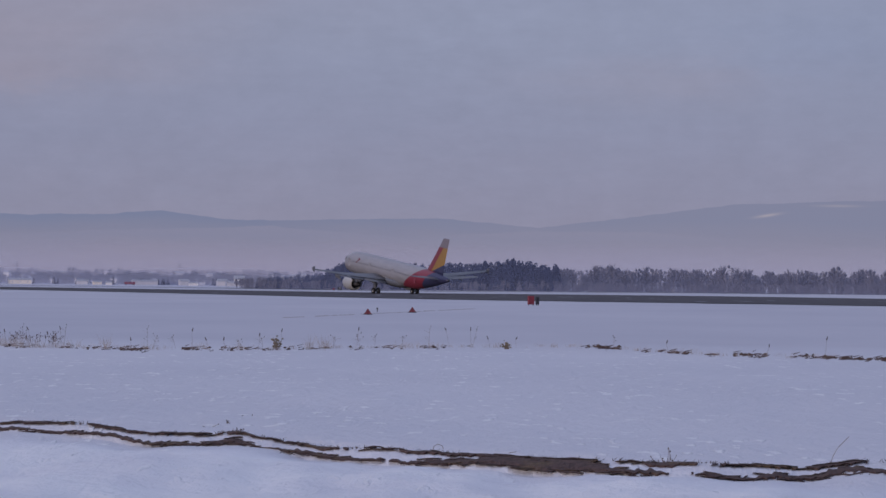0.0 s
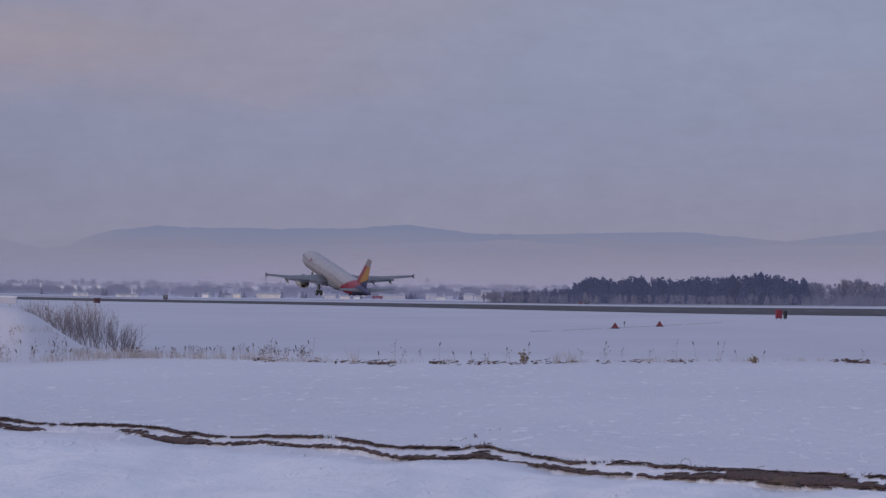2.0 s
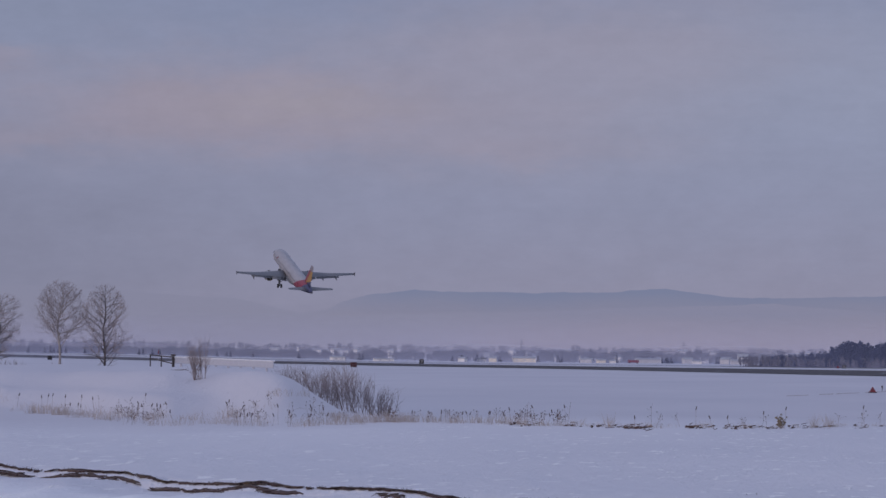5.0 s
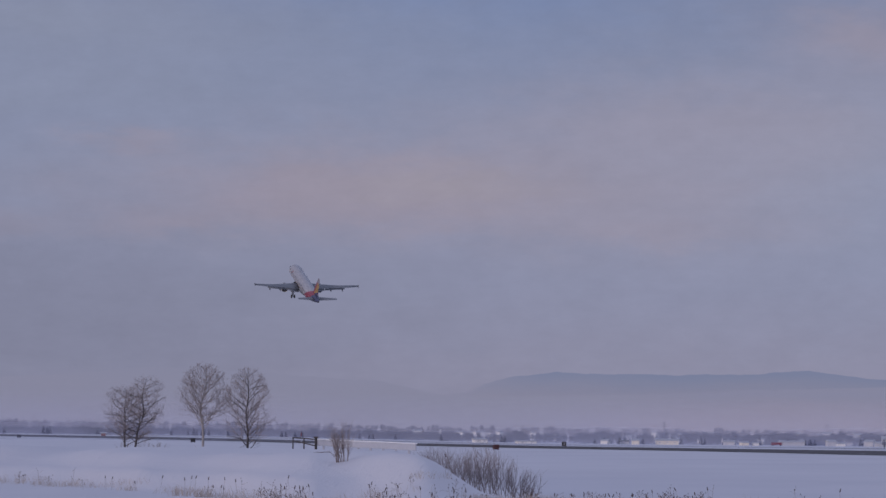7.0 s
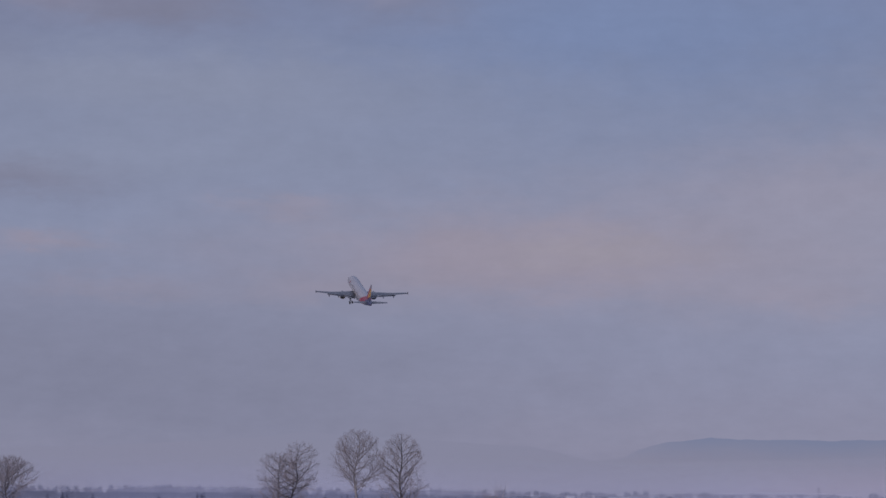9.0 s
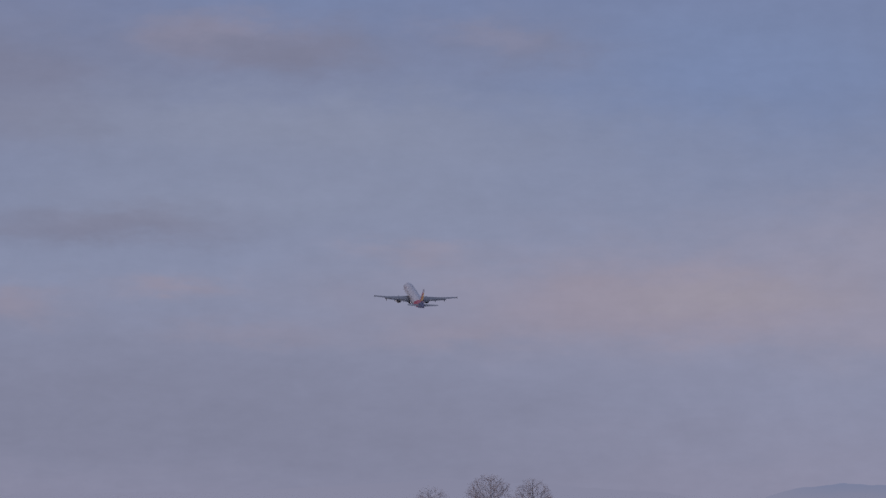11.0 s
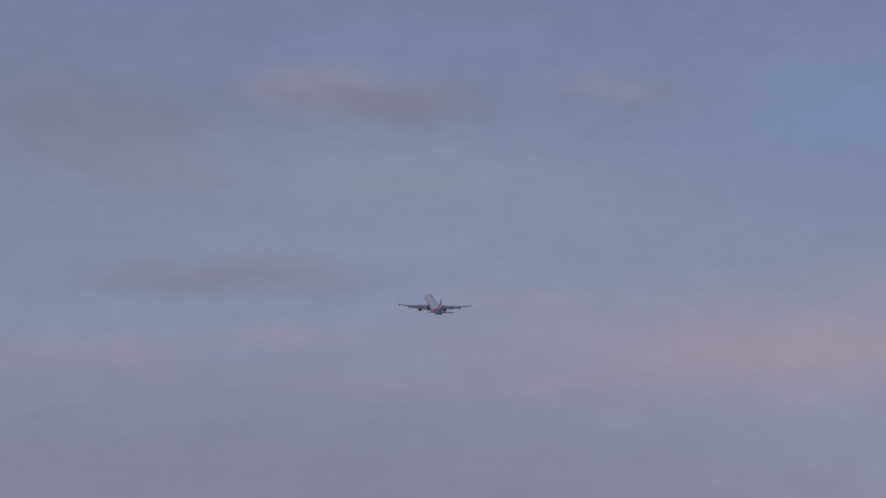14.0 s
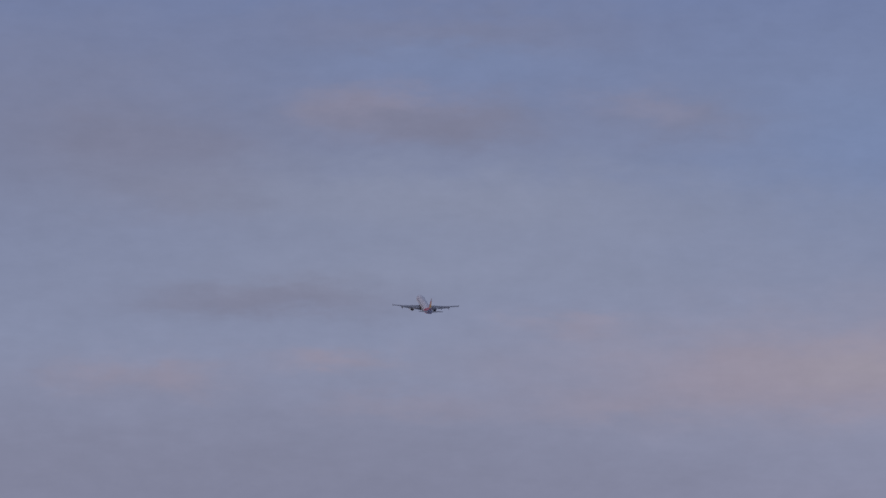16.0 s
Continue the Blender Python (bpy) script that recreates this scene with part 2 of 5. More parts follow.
GLASS_DARK = worn("cockpit_glass", (0.02, 0.022, 0.03), 0.12, 0.0, 3.0, 0.2)
RED_PAINT = worn("red_paint", (0.21, 0.026, 0.04), 0.55, 0.0, 4.0, 0.25)
BLACK_PAINT = worn("black_paint", (0.025, 0.024, 0.026), 0.6, 0.0, 4.0, 0.3)
SIGN_WHITE = worn("sign_white", (0.52, 0.52, 0.56), 0.5, 0.0, 4.0, 0.12)
SOIL = material("soil", soil_build)
DRY_GRASS = worn("dry_grass", (0.42, 0.35, 0.30), 0.9, 0.0, 3.0, 0.3)
WEED = worn("dead_weed", (0.28, 0.23, 0.21), 0.9, 0.0, 5.0, 0.4)
SEED = worn("seed_head", (0.09, 0.062, 0.058), 0.95, 0.0, 12.0, 0.4)
BARK = worn("bark", (0.085, 0.075, 0.076), 0.95, 0.0, 6.0, 0.4, 0.02)
BIRCH = worn("birch_bark", (0.34, 0.31, 0.30), 0.9, 0.0, 5.0, 0.45, 0.01)
TWIG = worn("twig", (0.30, 0.255, 0.25), 0.95, 0.0, 4.0, 0.35)
STEM = worn("willow_stem", (0.235, 0.175, 0.155), 0.95, 0.0, 5.0, 0.4)
WOOD_DARK = worn("weathered_wood", (0.07, 0.06, 0.058), 0.9, 0.0, 8.0, 0.4, 0.01)


# ---- small mesh tools ----
def mesh_object(name, bm, mat, parent=None, label="", smooth=True):
    me = bpy.data.meshes.new(name)
    bm.to_mesh(me)
    bm.free()
    for p in me.polygons:
        p.use_smooth = smooth
    me.materials.append(mat)
    ob = new(name, me)
    if parent is not None:
        ob.parent = parent
    if label:
        ob["label"] = label
    return ob


def raw_object(name, verts, faces, mat, parent=None, smooth=False):
    me = bpy.data.meshes.new(name)
    me.from_pydata(verts, [], faces)
    me.update()
    if smooth:
        me.polygons.foreach_set("use_smooth", [True] * len(me.polygons))
    me.materials.append(mat)
    ob = new(name, me)
    if parent is not None:
        ob.parent = parent
    return ob


def part(name, bm, mat, parent, label="", smooth=True):
    return mesh_object(name, bm, mat, parent, label, smooth)


def box(bm, size, at=(0, 0, 0), turn=None, bevel=0.0):
    g = bmesh.ops.create_cube(bm, size=1.0)["verts"]
    m = Matrix.Translation(at) @ (turn or Matrix()) @ Matrix.Diagonal((*size, 1))
    bmesh.ops.transform(bm, matrix=m, verts=g)
    if bevel:
        es = {e for v in g for e in v.link_edges}
        bmesh.ops.bevel(bm, geom=list(es), offset=bevel, segments=1, affect="EDGES")
    return bm


def tube(bm, a, b, ra, rb, seg=10, caps=True):
    a, b = Vector(a), Vector(b)
    d = b - a
    g = bmesh.ops.create_cone(bm, cap_ends=caps, segments=seg, radius1=ra, radius2=rb, depth=d.length)["verts"]
    m = Matrix.Translation((a + b) / 2) @ d.to_track_quat("Z", "Y").to_matrix().to_4x4()
    bmesh.ops.transform(bm, matrix=m, verts=g)
    return bm


def loft(bm, rings, close=True):
    """Skin over rings of equal numbers of points."""
    vs = [[bm.verts.new(p) for p in r] for r in rings]
    k = len(vs[0])
    for r, s in zip(vs, vs[1:]):
        for i in range(k):
            bm.faces.new((r[i], r[(i + 1) % k], s[(i + 1) % k], s[i]))
    if close:
        bm.faces.new(list(reversed(vs[0])))
        bm.faces.new(vs[-1])
    bmesh.ops.recalc_face_normals(bm, faces=bm.faces)
    return bm


def empty(name, m=None):
    ob = new(name)
    if m is not None:
        ob.matrix_basis = m
    return ob


def smooth01(v):
    v = max(0.0, min(1.0, v))
    return v * v * (3 - 2 * v)


# ---- terrain ----
HEADING = 24.5   # bearing of the runway, degrees to the left of north
AX = Vector((-math.sin(radians(HEADING)), math.cos(radians(HEADING)), 0))
PX = Vector((math.cos(radians(HEADING)), math.sin(radians(HEADING)), 0))   # away from the viewer, across the runway
FURROW = [(-44, 118), (-30, 105), (-20.3, 94.9), (-16.2, 87.3), (-13.1, 84.8), (-9.3, 81.4), (-5.6, 75.9), (-3.8, 75.2),
          (-1.5, 70.8), (0.2, 68.8), (2.9, 66.5), (4.5, 65.5), (7.7, 65.8), (14, 65.4), (22, 65)]


SCARP = [(x * 0.967, (y - 0.45) * 0.967) for x, y in FURROW]     # foot of the low earth scarp at the field's edge


def lerp_table(v, table):
    if v <= table[0][0]:
        return table[0][1]
    for (a, p), (b, q) in zip(table, table[1:]):
        if v <= b:
            return p + (q - p) * (v - a) / (b - a)
    return table[-1][1]


def scarp_y(x):
    return lerp_table(x, SCARP) + 0.18 * noise.noise((x * 0.35, 1.0, 0))


def bank(x, y):
    """The stream's snow-covered embankment, which begins in a steep rounded flank."""
    d, az = math.hypot(x, y), math.degrees(math.atan2(-x, y))
    if az < 8.0 or d < 150 or d > 520:
        return 0.0
    flank = smooth01((az - 8.55 - 0.017 * (d - 176)) / 1.5)
    front = smooth01((d - 163 - 14 * max(0.0, az - 11.5) - 2 * math.sin(az * 3)) / (15 + 22 * smooth01((az - 9.6) / 2.2)))
    back = 1 - smooth01((d - 425) / 80)
    # a wind-cut lip breaks the front west of the rounded end
    ledge = 0.52 * smooth01((front - 0.02) / 0.30) + 0.48 * smooth01((front - 0.45) / 0.55)
    front += (ledge - front) * smooth01((az - 10.4) / 1.2) * (0.75 + 0.5 * noise.noise((az * 2.1, 3.0, 1.0)))
    n = noise.noise((x * 0.16, y * 0.07, 11.0)) * 0.22 + noise.noise((x * 0.06, y * 0.05, 3.0)) * 0.2 + noise.noise((x * 0.25, y * 0.12, 7.0)) * 0.14
    top = 3.2 - 38.5 * d / 6828 if d > 200 else 2.07
    return (top + n) * flank * front * back


def height(x, y):
    d, az = math.hypot(x, y), math.degrees(math.atan2(-x, y))
    z = lerp_table(d, [(0, 0), (700, 0), (1150, -0.9), (2300, -3.8), (3500, -3.2), (4900, -1.5)]) * (1 - 0.8 * smooth01((az - 7) / 7))
    z += 0.5 * smooth01((x + 15) / 80) * smooth01((d - 250) / 150) * (1 - smooth01((d - 800) / 400))
    if d < 260:
        z += 0.05 * noise.noise((x * 0.25, y * 0.08, 0)) + 0.035 * noise.noise((x * 0.9, y * 0.5, 2)) * (d < 150) + 0.12 * noise.noise((x * 0.03, y * 0.03, 5)) * smooth01((d - 20) / 40)
        f = y - scarp_y(x)
        z += 0.17 * smooth01((f - 0.15) / 0.7) * (1 - smooth01((f - 3) / 22))
        z += 0.10 * math.exp(-((f + 3.0) / 1.6) ** 2) * noise.noise((x * 0.4, 2.0, 9.0))
        z += (0.2 * noise.noise((x * 0.33, y * 0.13, 14)) + 0.09 * noise.noise((x * 1.1, y * 0.4, 21))) * smooth01((1.0 - f) / 3)
    return z + bank(x, y)


def ground():
    azs = sorted({round(v, 3) for v in [*np.arange(-12, 26.01, 0.1), *np.arange(-180, -12, 6), *np.arange(26, 180, 6)]})
    ds = [0.5, 6, 12, 20, 30, *np.arange(40, 120, 0.8), *np.arange(120, 340, 2.0), *np.geomspace(340, 4900, 60)]
    k = len(azs)
    verts, faces = [], []
    for d in ds:
        for a in azs:
            x, y = -math.sin(radians(a)) * d, math.cos(radians(a)) * d
            verts.append((x, y, height(x, y)))
    for i in range(len(ds) - 1):
        for j in range(k):
            a, b = i * k + j, i * k + (j + 1) % k
            faces.append((b, a, a + k, b + k))
    verts.append((0.0, 0.0, height(0.0, 0.01)))
    faces += [(len(verts) - 1, j, (j + 1) % k) for j in range(k)]
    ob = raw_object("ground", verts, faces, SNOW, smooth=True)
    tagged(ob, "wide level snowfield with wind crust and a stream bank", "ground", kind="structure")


ground()


def runway():
    """A ploughed strip with rough snow edges."""
    verts, faces = [], []
    steps = list(np.arange(-400, 3000, 12.0))
    across = np.linspace(0, 1, 9)
    for s in steps:
        near = 221 + 2.5 * noise.noise((s * 0.02, 1, 0)) + 1.5 * noise.noise((s * 0.11, 2, 0))
        far = 303 + 3 * noise.noise((s * 0.02, 4, 0)) + 1.5 * noise.noise((s * 0.11, 6, 0))
        for f in across:
            q = AX * s + PX * (near + (far - near) * f)
            verts.append((q.x, q.y, height(q.x, q.y) + 0.06))
    k = len(across)
    for i in range(len(steps) - 1):
        for j in range(k - 1):
            a = i * k + j
            faces.append((a, a + 1, a + k + 1, a + k))
    tagged(raw_object("runway", verts, faces, ASPHALT, smooth=True), "dark ploughed asphalt runway with traces of snow", "runway", kind="structure")


runway()


def taxiway():
    """A narrower ploughed strip beyond the runway."""
    verts, faces = [], []
    steps = list(np.arange(700, 2900, 15.0))
    for s in steps:
        for p in (392 + 1.5 * noise.noise((s * 0.05, 1, 9)), 409 + 1.5 * noise.noise((s * 0.05, 3, 9))):
            q = AX * s + PX * p
            verts.append((q.x, q.y, height(q.x, q.y) + 0.08))
    for i in range(len(steps) - 1):
        faces.append((2 * i, 2 * i + 1, 2 * i + 3, 2 * i + 2))
    tagged(raw_object("taxiway", verts, faces, ASPHALT, smooth=True), "narrow dark taxiway beyond the runway", "taxiway", kind="structure")


taxiway()


def mountains():
    far = [(-16, 120), (-9, 150), (-6.5, 146), (-4.3, 136), (-2.6, 108), (-1.4, 90), (-0.1, 105), (1.2, 103), (2.6, 98), (3.1, 99), (4.2, 114),
           (5.2, 107), (6.1, 104.5), (7.2, 106), (7.9, 108), (8.2, 103), (8.6, 99), (8.95, 88), (9.15, 72), (9.6, 66), (10.6, 90), (12.1, 100), (13.8, 113), (15, 98), (17, 85), (22, 70), (40, 60)]
    near = [(-16, 60), (-6, 62), (-3, 84), (-1.4, 84), (0.5, 70), (2.6, 88), (4.5, 80), (6, 72), (9, 62), (14, 72), (20, 52), (40, 50)]

    # distance haze is painted into the ridge's glow, strongest at the foot
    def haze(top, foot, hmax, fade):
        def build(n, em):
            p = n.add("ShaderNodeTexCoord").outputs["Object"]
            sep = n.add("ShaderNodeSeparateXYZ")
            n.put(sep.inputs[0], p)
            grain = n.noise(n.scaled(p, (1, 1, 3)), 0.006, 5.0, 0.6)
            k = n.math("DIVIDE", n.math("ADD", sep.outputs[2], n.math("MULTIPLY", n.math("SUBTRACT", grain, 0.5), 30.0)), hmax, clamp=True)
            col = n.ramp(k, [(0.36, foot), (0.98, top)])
            # painted haze thickens towards the west and swallows the far ridge
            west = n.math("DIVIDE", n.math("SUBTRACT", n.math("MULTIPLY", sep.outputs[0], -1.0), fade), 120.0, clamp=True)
            # and the painted haze turns milky in the east
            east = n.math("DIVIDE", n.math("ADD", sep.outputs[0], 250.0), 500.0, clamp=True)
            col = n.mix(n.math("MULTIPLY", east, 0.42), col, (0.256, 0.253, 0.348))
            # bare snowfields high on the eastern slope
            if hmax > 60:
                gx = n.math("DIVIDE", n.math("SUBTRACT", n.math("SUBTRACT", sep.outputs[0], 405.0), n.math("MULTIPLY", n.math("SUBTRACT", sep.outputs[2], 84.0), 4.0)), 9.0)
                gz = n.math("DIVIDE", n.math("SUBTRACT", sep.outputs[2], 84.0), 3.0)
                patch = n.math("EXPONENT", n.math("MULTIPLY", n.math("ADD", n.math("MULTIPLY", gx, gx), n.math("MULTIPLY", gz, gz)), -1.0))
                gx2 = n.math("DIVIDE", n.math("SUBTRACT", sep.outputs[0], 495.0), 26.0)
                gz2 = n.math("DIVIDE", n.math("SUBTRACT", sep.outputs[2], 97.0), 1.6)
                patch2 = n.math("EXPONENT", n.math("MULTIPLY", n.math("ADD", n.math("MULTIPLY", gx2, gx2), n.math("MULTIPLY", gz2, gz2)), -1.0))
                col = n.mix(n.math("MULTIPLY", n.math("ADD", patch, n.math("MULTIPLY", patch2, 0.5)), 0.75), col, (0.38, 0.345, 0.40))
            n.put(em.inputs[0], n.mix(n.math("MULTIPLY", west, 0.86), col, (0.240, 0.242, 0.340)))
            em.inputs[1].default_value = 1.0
        return build
    for name, table, d, mat in (("mountain_far", far, 4750, glow("far_ridge_haze_glow", haze((0.188, 0.212, 0.326), (0.262, 0.245, 0.325), 78.0, 690.0))),
                                ("mountain_near", near, 4600, glow("near_ridge_haze_glow", haze((0.232, 0.236, 0.338), (0.268, 0.246, 0.326), 52.0, 500.0)))):
        verts, faces = [], []
        azs = np.arange(-16, 40, 0.06)
        for a in azs:
            e = lerp_table(a, table) + 3.0 * noise.noise((a * 1.3, d, 0)) + 1.6 * noise.noise((a * 5, d, 2)) + 0.7 * noise.noise((a * 14, d, 5))
            x, y = -math.sin(radians(a)), math.cos(radians(a))
            top = 3.2 + e * d / 6828
            for f, back in ((0, 0), (0.35, 20), (0.7, 60), (1.0, 120), (0.5, 145)):
                verts.append((x * (d + back), y * (d + back), -5 + (top + 5) * f))
        for i in range(len(azs) - 1):
            for j in range(4):
                a = i * 5 + j
                faces.append((a, a + 5, a + 6, a + 1))
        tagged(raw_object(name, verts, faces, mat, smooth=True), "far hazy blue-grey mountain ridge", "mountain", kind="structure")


mountains()


# ---- the airliner ----
PANE_GREY = worn("cabin_pane", (0.22, 0.22, 0.24), 0.3, 0.0, 3.0, 0.1)


def ring(y, rx, rz, zc, k=32):
    return [(rx * math.cos(2 * math.pi * i / k), y, zc + rz * math.sin(2 * math.pi * i / k)) for i in range(k)]


def foil(chord, thick, y_le, x, z, twist=0.0, k=10):
    """Aerofoil section in the y-z plane at span x."""
    pts = []
    for side in (1, -1):
        rng = range(k + 1) if side == 1 else range(k - 1, 0, -1)
        for i in rng:
            u = (1 - math.cos(math.pi * i / k)) / 2
            t = 5 * thick * (0.2969 * math.sqrt(u) - 0.126 * u - 0.3516 * u * u + 0.2843 * u ** 3 - 0.1015 * u ** 4)
            dz = side * t * chord + 0.02 * chord * math.sin(math.pi * u)
            y, zz = -u * chord, dz
            c, s = math.cos(twist), math.sin(twist)
            pts.append((x, y_le + y * c - zz * s, z + y * s + zz * c))
    return pts


WING_PLAN = [(1.4, 6.9, 7.1, 0.14, -1.25), (3.9, 5.4, 5.6, 0.13, -1.02), (6.4, 4.0, 4.1, 0.12, -0.80), (11.0, 1.5, 3.0, 0.11, -0.28), (16.9, -1.2, 1.6, 0.10, 0.62)]


def wing_at(x):
    for (a, *p), (b, *q) in zip(WING_PLAN, WING_PLAN[1:]):
        if x <= b:
            f = (x - a) / (b - a)
            return [u + (v - u) * f for u, v in zip(p, q)]
    return list(WING_PLAN[-1][1:])


def airliner():
    top = tagged(empty("airliner"), "twin-engined white airliner with red, yellow and blue tail, taking off", "airplane")
    # fuselage: y forward, origin on the axis over the main wheels
    prof = [(22.0, 0.05, 0.05, -0.55), (21.7, 0.55, 0.50, -0.52), (21.0, 1.05, 1.05, -0.40), (20.0, 1.48, 1.52, -0.24), (18.6, 1.80, 1.88, -0.08),
            (17.0, 1.95, 2.03, 0.0), (15.5, 1.975, 2.07, 0), (8, 1.975, 2.07, 0), (0, 1.975, 2.07, 0), (-8.0, 1.975, 2.07, 0), (-10.5, 1.93, 1.98, 0.08),
            (-13.0, 1.74, 1.72, 0.28), (-16.0, 1.36, 1.36, 0.52), (-19.0, 0.86, 0.90, 0.72), (-21.4, 0.42, 0.48, 0.85), (-22.4, 0.2, 0.25, 0.9)]
    bm = loft(bmesh.new(), [ring(*p) for p in prof])
    body = part("fuselage", bm, SKIN, top, "white body, red and dark blue towards the tail")
    bm = bmesh.new()
    tube(bm, (0, -22.39, 0.9), (0, -22.55, 0.9), 0.19, 0.16, 12)
    part("exhaust", bm, DARK_METAL, body)
    bm = loft(bmesh.new(), [[(rx * math.cos(2 * math.pi * i / 16), y, -1.55 + rz * math.sin(2 * math.pi * i / 16)) for i in range(16)]
                            for y, rx, rz in ((8.2, 0.3, 0.2), (7.2, 1.6, 0.75), (5, 2.05, 0.95), (-2.5, 2.05, 0.98), (-4.5, 1.6, 0.75), (-6, 0.3, 0.2))])
    part("belly_fairing", bm, WING, top)
    # cockpit panes
    for sx in (-1, 1):
        for k, (x, y, yaw) in enumerate(((0.42, 20.92, 22), (1.02, 20.45, 48), (1.42, 19.75, 66))):
            bm = box(bmesh.new(), (0.62, 0.05, 0.46), bevel=0.02)
            bmesh.ops.transform(bm, matrix=pose(sx * x, y, 0.62, 42 - 8 * k, 0, -sx * yaw), verts=bm.verts)
            part("cockpit_pane", bm, GLASS_DARK, body, smooth=False)
    # cabin windows and doors
    pane = None
    for sx in (-1, 1):
        for i in range(46):
            y = 15.6 - i * 0.56
            if pane is None:
                bm = box(bmesh.new(), (0.05, 0.23, 0.33), bevel=0.015)
                pane = part("cabin_window", bm, PANE_GREY, body, smooth=False)
                pane.location = (sx * 1.935, y, 0.42)
            else:
                w = pane.copy()
                scene.collection.objects.link(w)
                w.location = (sx * 1.935, y, 0.42)
        for y in (17.1, 7.6, -2.6, -12.0):
            bm = box(bmesh.new(), (0.05, 0.82, 1.6), at=(sx * (1.94 if y > -10 else 1.80), y, 0.15), bevel=0.02)
            part("cabin_door", bm, SKIN, body, smooth=False)
        # red mark behind the forward door, as a plain swept shape
        bm = box(bmesh.new(), (0.03, 1.15, 0.27), turn=pose(0, 0, 0, -38))
        box(bm, (0.03, 0.75, 0.23), at=(0, -0.4, 0.43), turn=pose(0, 0, 0, 20))
        e = part("emblem", bm, RED_PAINT, body, "red swept mark", smooth=False)
        e.location, e.rotation_euler = (sx * 1.87, 13.2, 0.72), (0, -sx * radians(21), 0)
    # pale crescents on the dark tail cone
    for sx in (-1, 1):
        bm = bmesh.new()
        arc = [(0.85 * math.cos(a), 0.34 * math.sin(a)) for a in np.linspace(0.15, math.pi - 0.15, 9)]
        ring_out = [bm.verts.new((0, u, v)) for u, v in arc]
        ring_in = [bm.verts.new((0, u * 0.86, v * 0.35 + 0.02)) for u, v in arc]
        for i in range(8):
            bm.faces.new((ring_out[i], ring_out[i + 1], ring_in[i + 1], ring_in[i]))
        bmesh.ops.solidify(bm, geom=bm.faces[:], thickness=0.03)
        c = part("tail_mark", bm, WHITE_PAINT, body, "pale crescent mark", smooth=False)
        c.location, c.rotation_euler = (sx * 1.17, -17.3, 0.62), (0, 0, -sx * radians(9.2))
    # fin and tailplane
    bm = bmesh.new()
    rings = []
    for z, yle, chord in ((1.5, -12.6, 7.4), (2.1, -13.6, 6.3), (5.0, -16.55, 4.3), (7.75, -19.25, 2.6), (8.0, -19.7, 2.1)):
        rings.append([(zz * 0.9, y, z) for (_, y, zz) in foil(chord, 0.10 if z < 7.9 else 0.05, yle, 0, 0)])
    fin = part("fin", loft(bm, rings), FIN, top, "fin in red, yellow and dark blue bands")
    for sx in (-1, 1):
        rings = [foil(c, 0.10, yl, sx * x, z) for x, yl, c, z in ((0.3, -15.9, 4.2, 0.72), (1.2, -16.5, 3.8, 0.82), (6.1, -19.6, 1.6, 1.38), (6.25, -19.9, 1.2, 1.40))]
        part("tailplane", loft(bmesh.new(), rings), WING, top, "grey tailplane")
    # wings
    for sx in (-1, 1):
        rings = [foil(c, t, yl, sx * x, z, 0.03) for x, yl, c, t, z in WING_PLAN]
        wing = part("wing", loft(bmesh.new(), rings), WING, top, "grey swept wing with lowered flaps")
        for a, b in ((2.2, 6.3), (6.5, 12.6)):
            rr = []
            for x in (a, b):
                yl, c, t, z = wing_at(x)
                rr.append(foil(c * 0.26, 0.13, yl - c * 0.93, sx * x, z - 0.12 - 0.03 * c, 0.30, 6))
            part("flap", loft(bmesh.new(), rr), WING, wing)
        for a, b in ((2.6, 9.2), (9.5, 16.2)):
            rr = []
            for x in (a, b):
                yl, c, t, z = wing_at(x)
                rr.append(foil(c * 0.12, 0.16, yl + 0.18, sx * x, z - 0.14, 0.35, 5))
            part("slat", loft(bmesh.new(), rr), STEEL, wing)
        for x in (4.6, 8.3, 11.9):
            yl, c, t, z = wing_at(x)
            rr = [[(sx * x + 0.24 * s * math.cos(a), yy, zz + 0.34 * s * math.sin(a)) for a in np.arange(8) * math.pi / 4]
                  for yy, zz, s in ((yl - c * 0.45, z - 0.25, 0.1), (yl - c * 0.6, z - 0.42, 1), (yl - c * 1.0, z - 0.62, 1), (yl - c * 1.0 - 1.1, z - 1.0, 0.15))]
            part("flap_track_fairing", loft(bmesh.new(), rr), WING, wing)
        bm = bmesh.new()
        yl, c, t, z = WING_PLAN[-1][1:]
        rings = [[(sx * (16.95 + o), yl - 0.1 - a, z + b) for a, b in ((0.25, 0), (0.9, 0.5), (1.5, 0.58), (1.4, 0), (1.5, -0.45), (0.9, -0.35))] for o in (0, 0.09)]
        part("wingtip_fence", loft(bm, rings), WING, wing, smooth=False)
        # engine
        ex, ey, ez = sx * 5.75, 8.1, -2.6
        outer = [(0.0, 1.02), (-0.1, 1.16), (-0.6, 1.28), (-1.8, 1.30), (-3.0, 1.18), (-3.7, 1.02), (-3.7, 0.92), (-2.6, 0.9), (-0.5, 0.9)]
        bm = loft(bmesh.new(), [[(ex + r * math.cos(a), ey + y, ez + r * math.sin(a)) for a in np.arange(24) * math.pi / 12] for y, r in outer], close=False)
        eng = part("engine", bm, WHITE_PAINT, top, "white engine nacelle")
        bm = loft(bmesh.new(), [[(ex + r * math.cos(a), ey + y, ez + r * math.sin(a)) for a in np.arange(20) * math.pi / 10] for y, r in ((-0.7, 0.91), (-0.75, 0.3), (-3.0, 0.62), (-4.6, 0.42), (-4.6, 0.3), (-5.3, 0.04))])
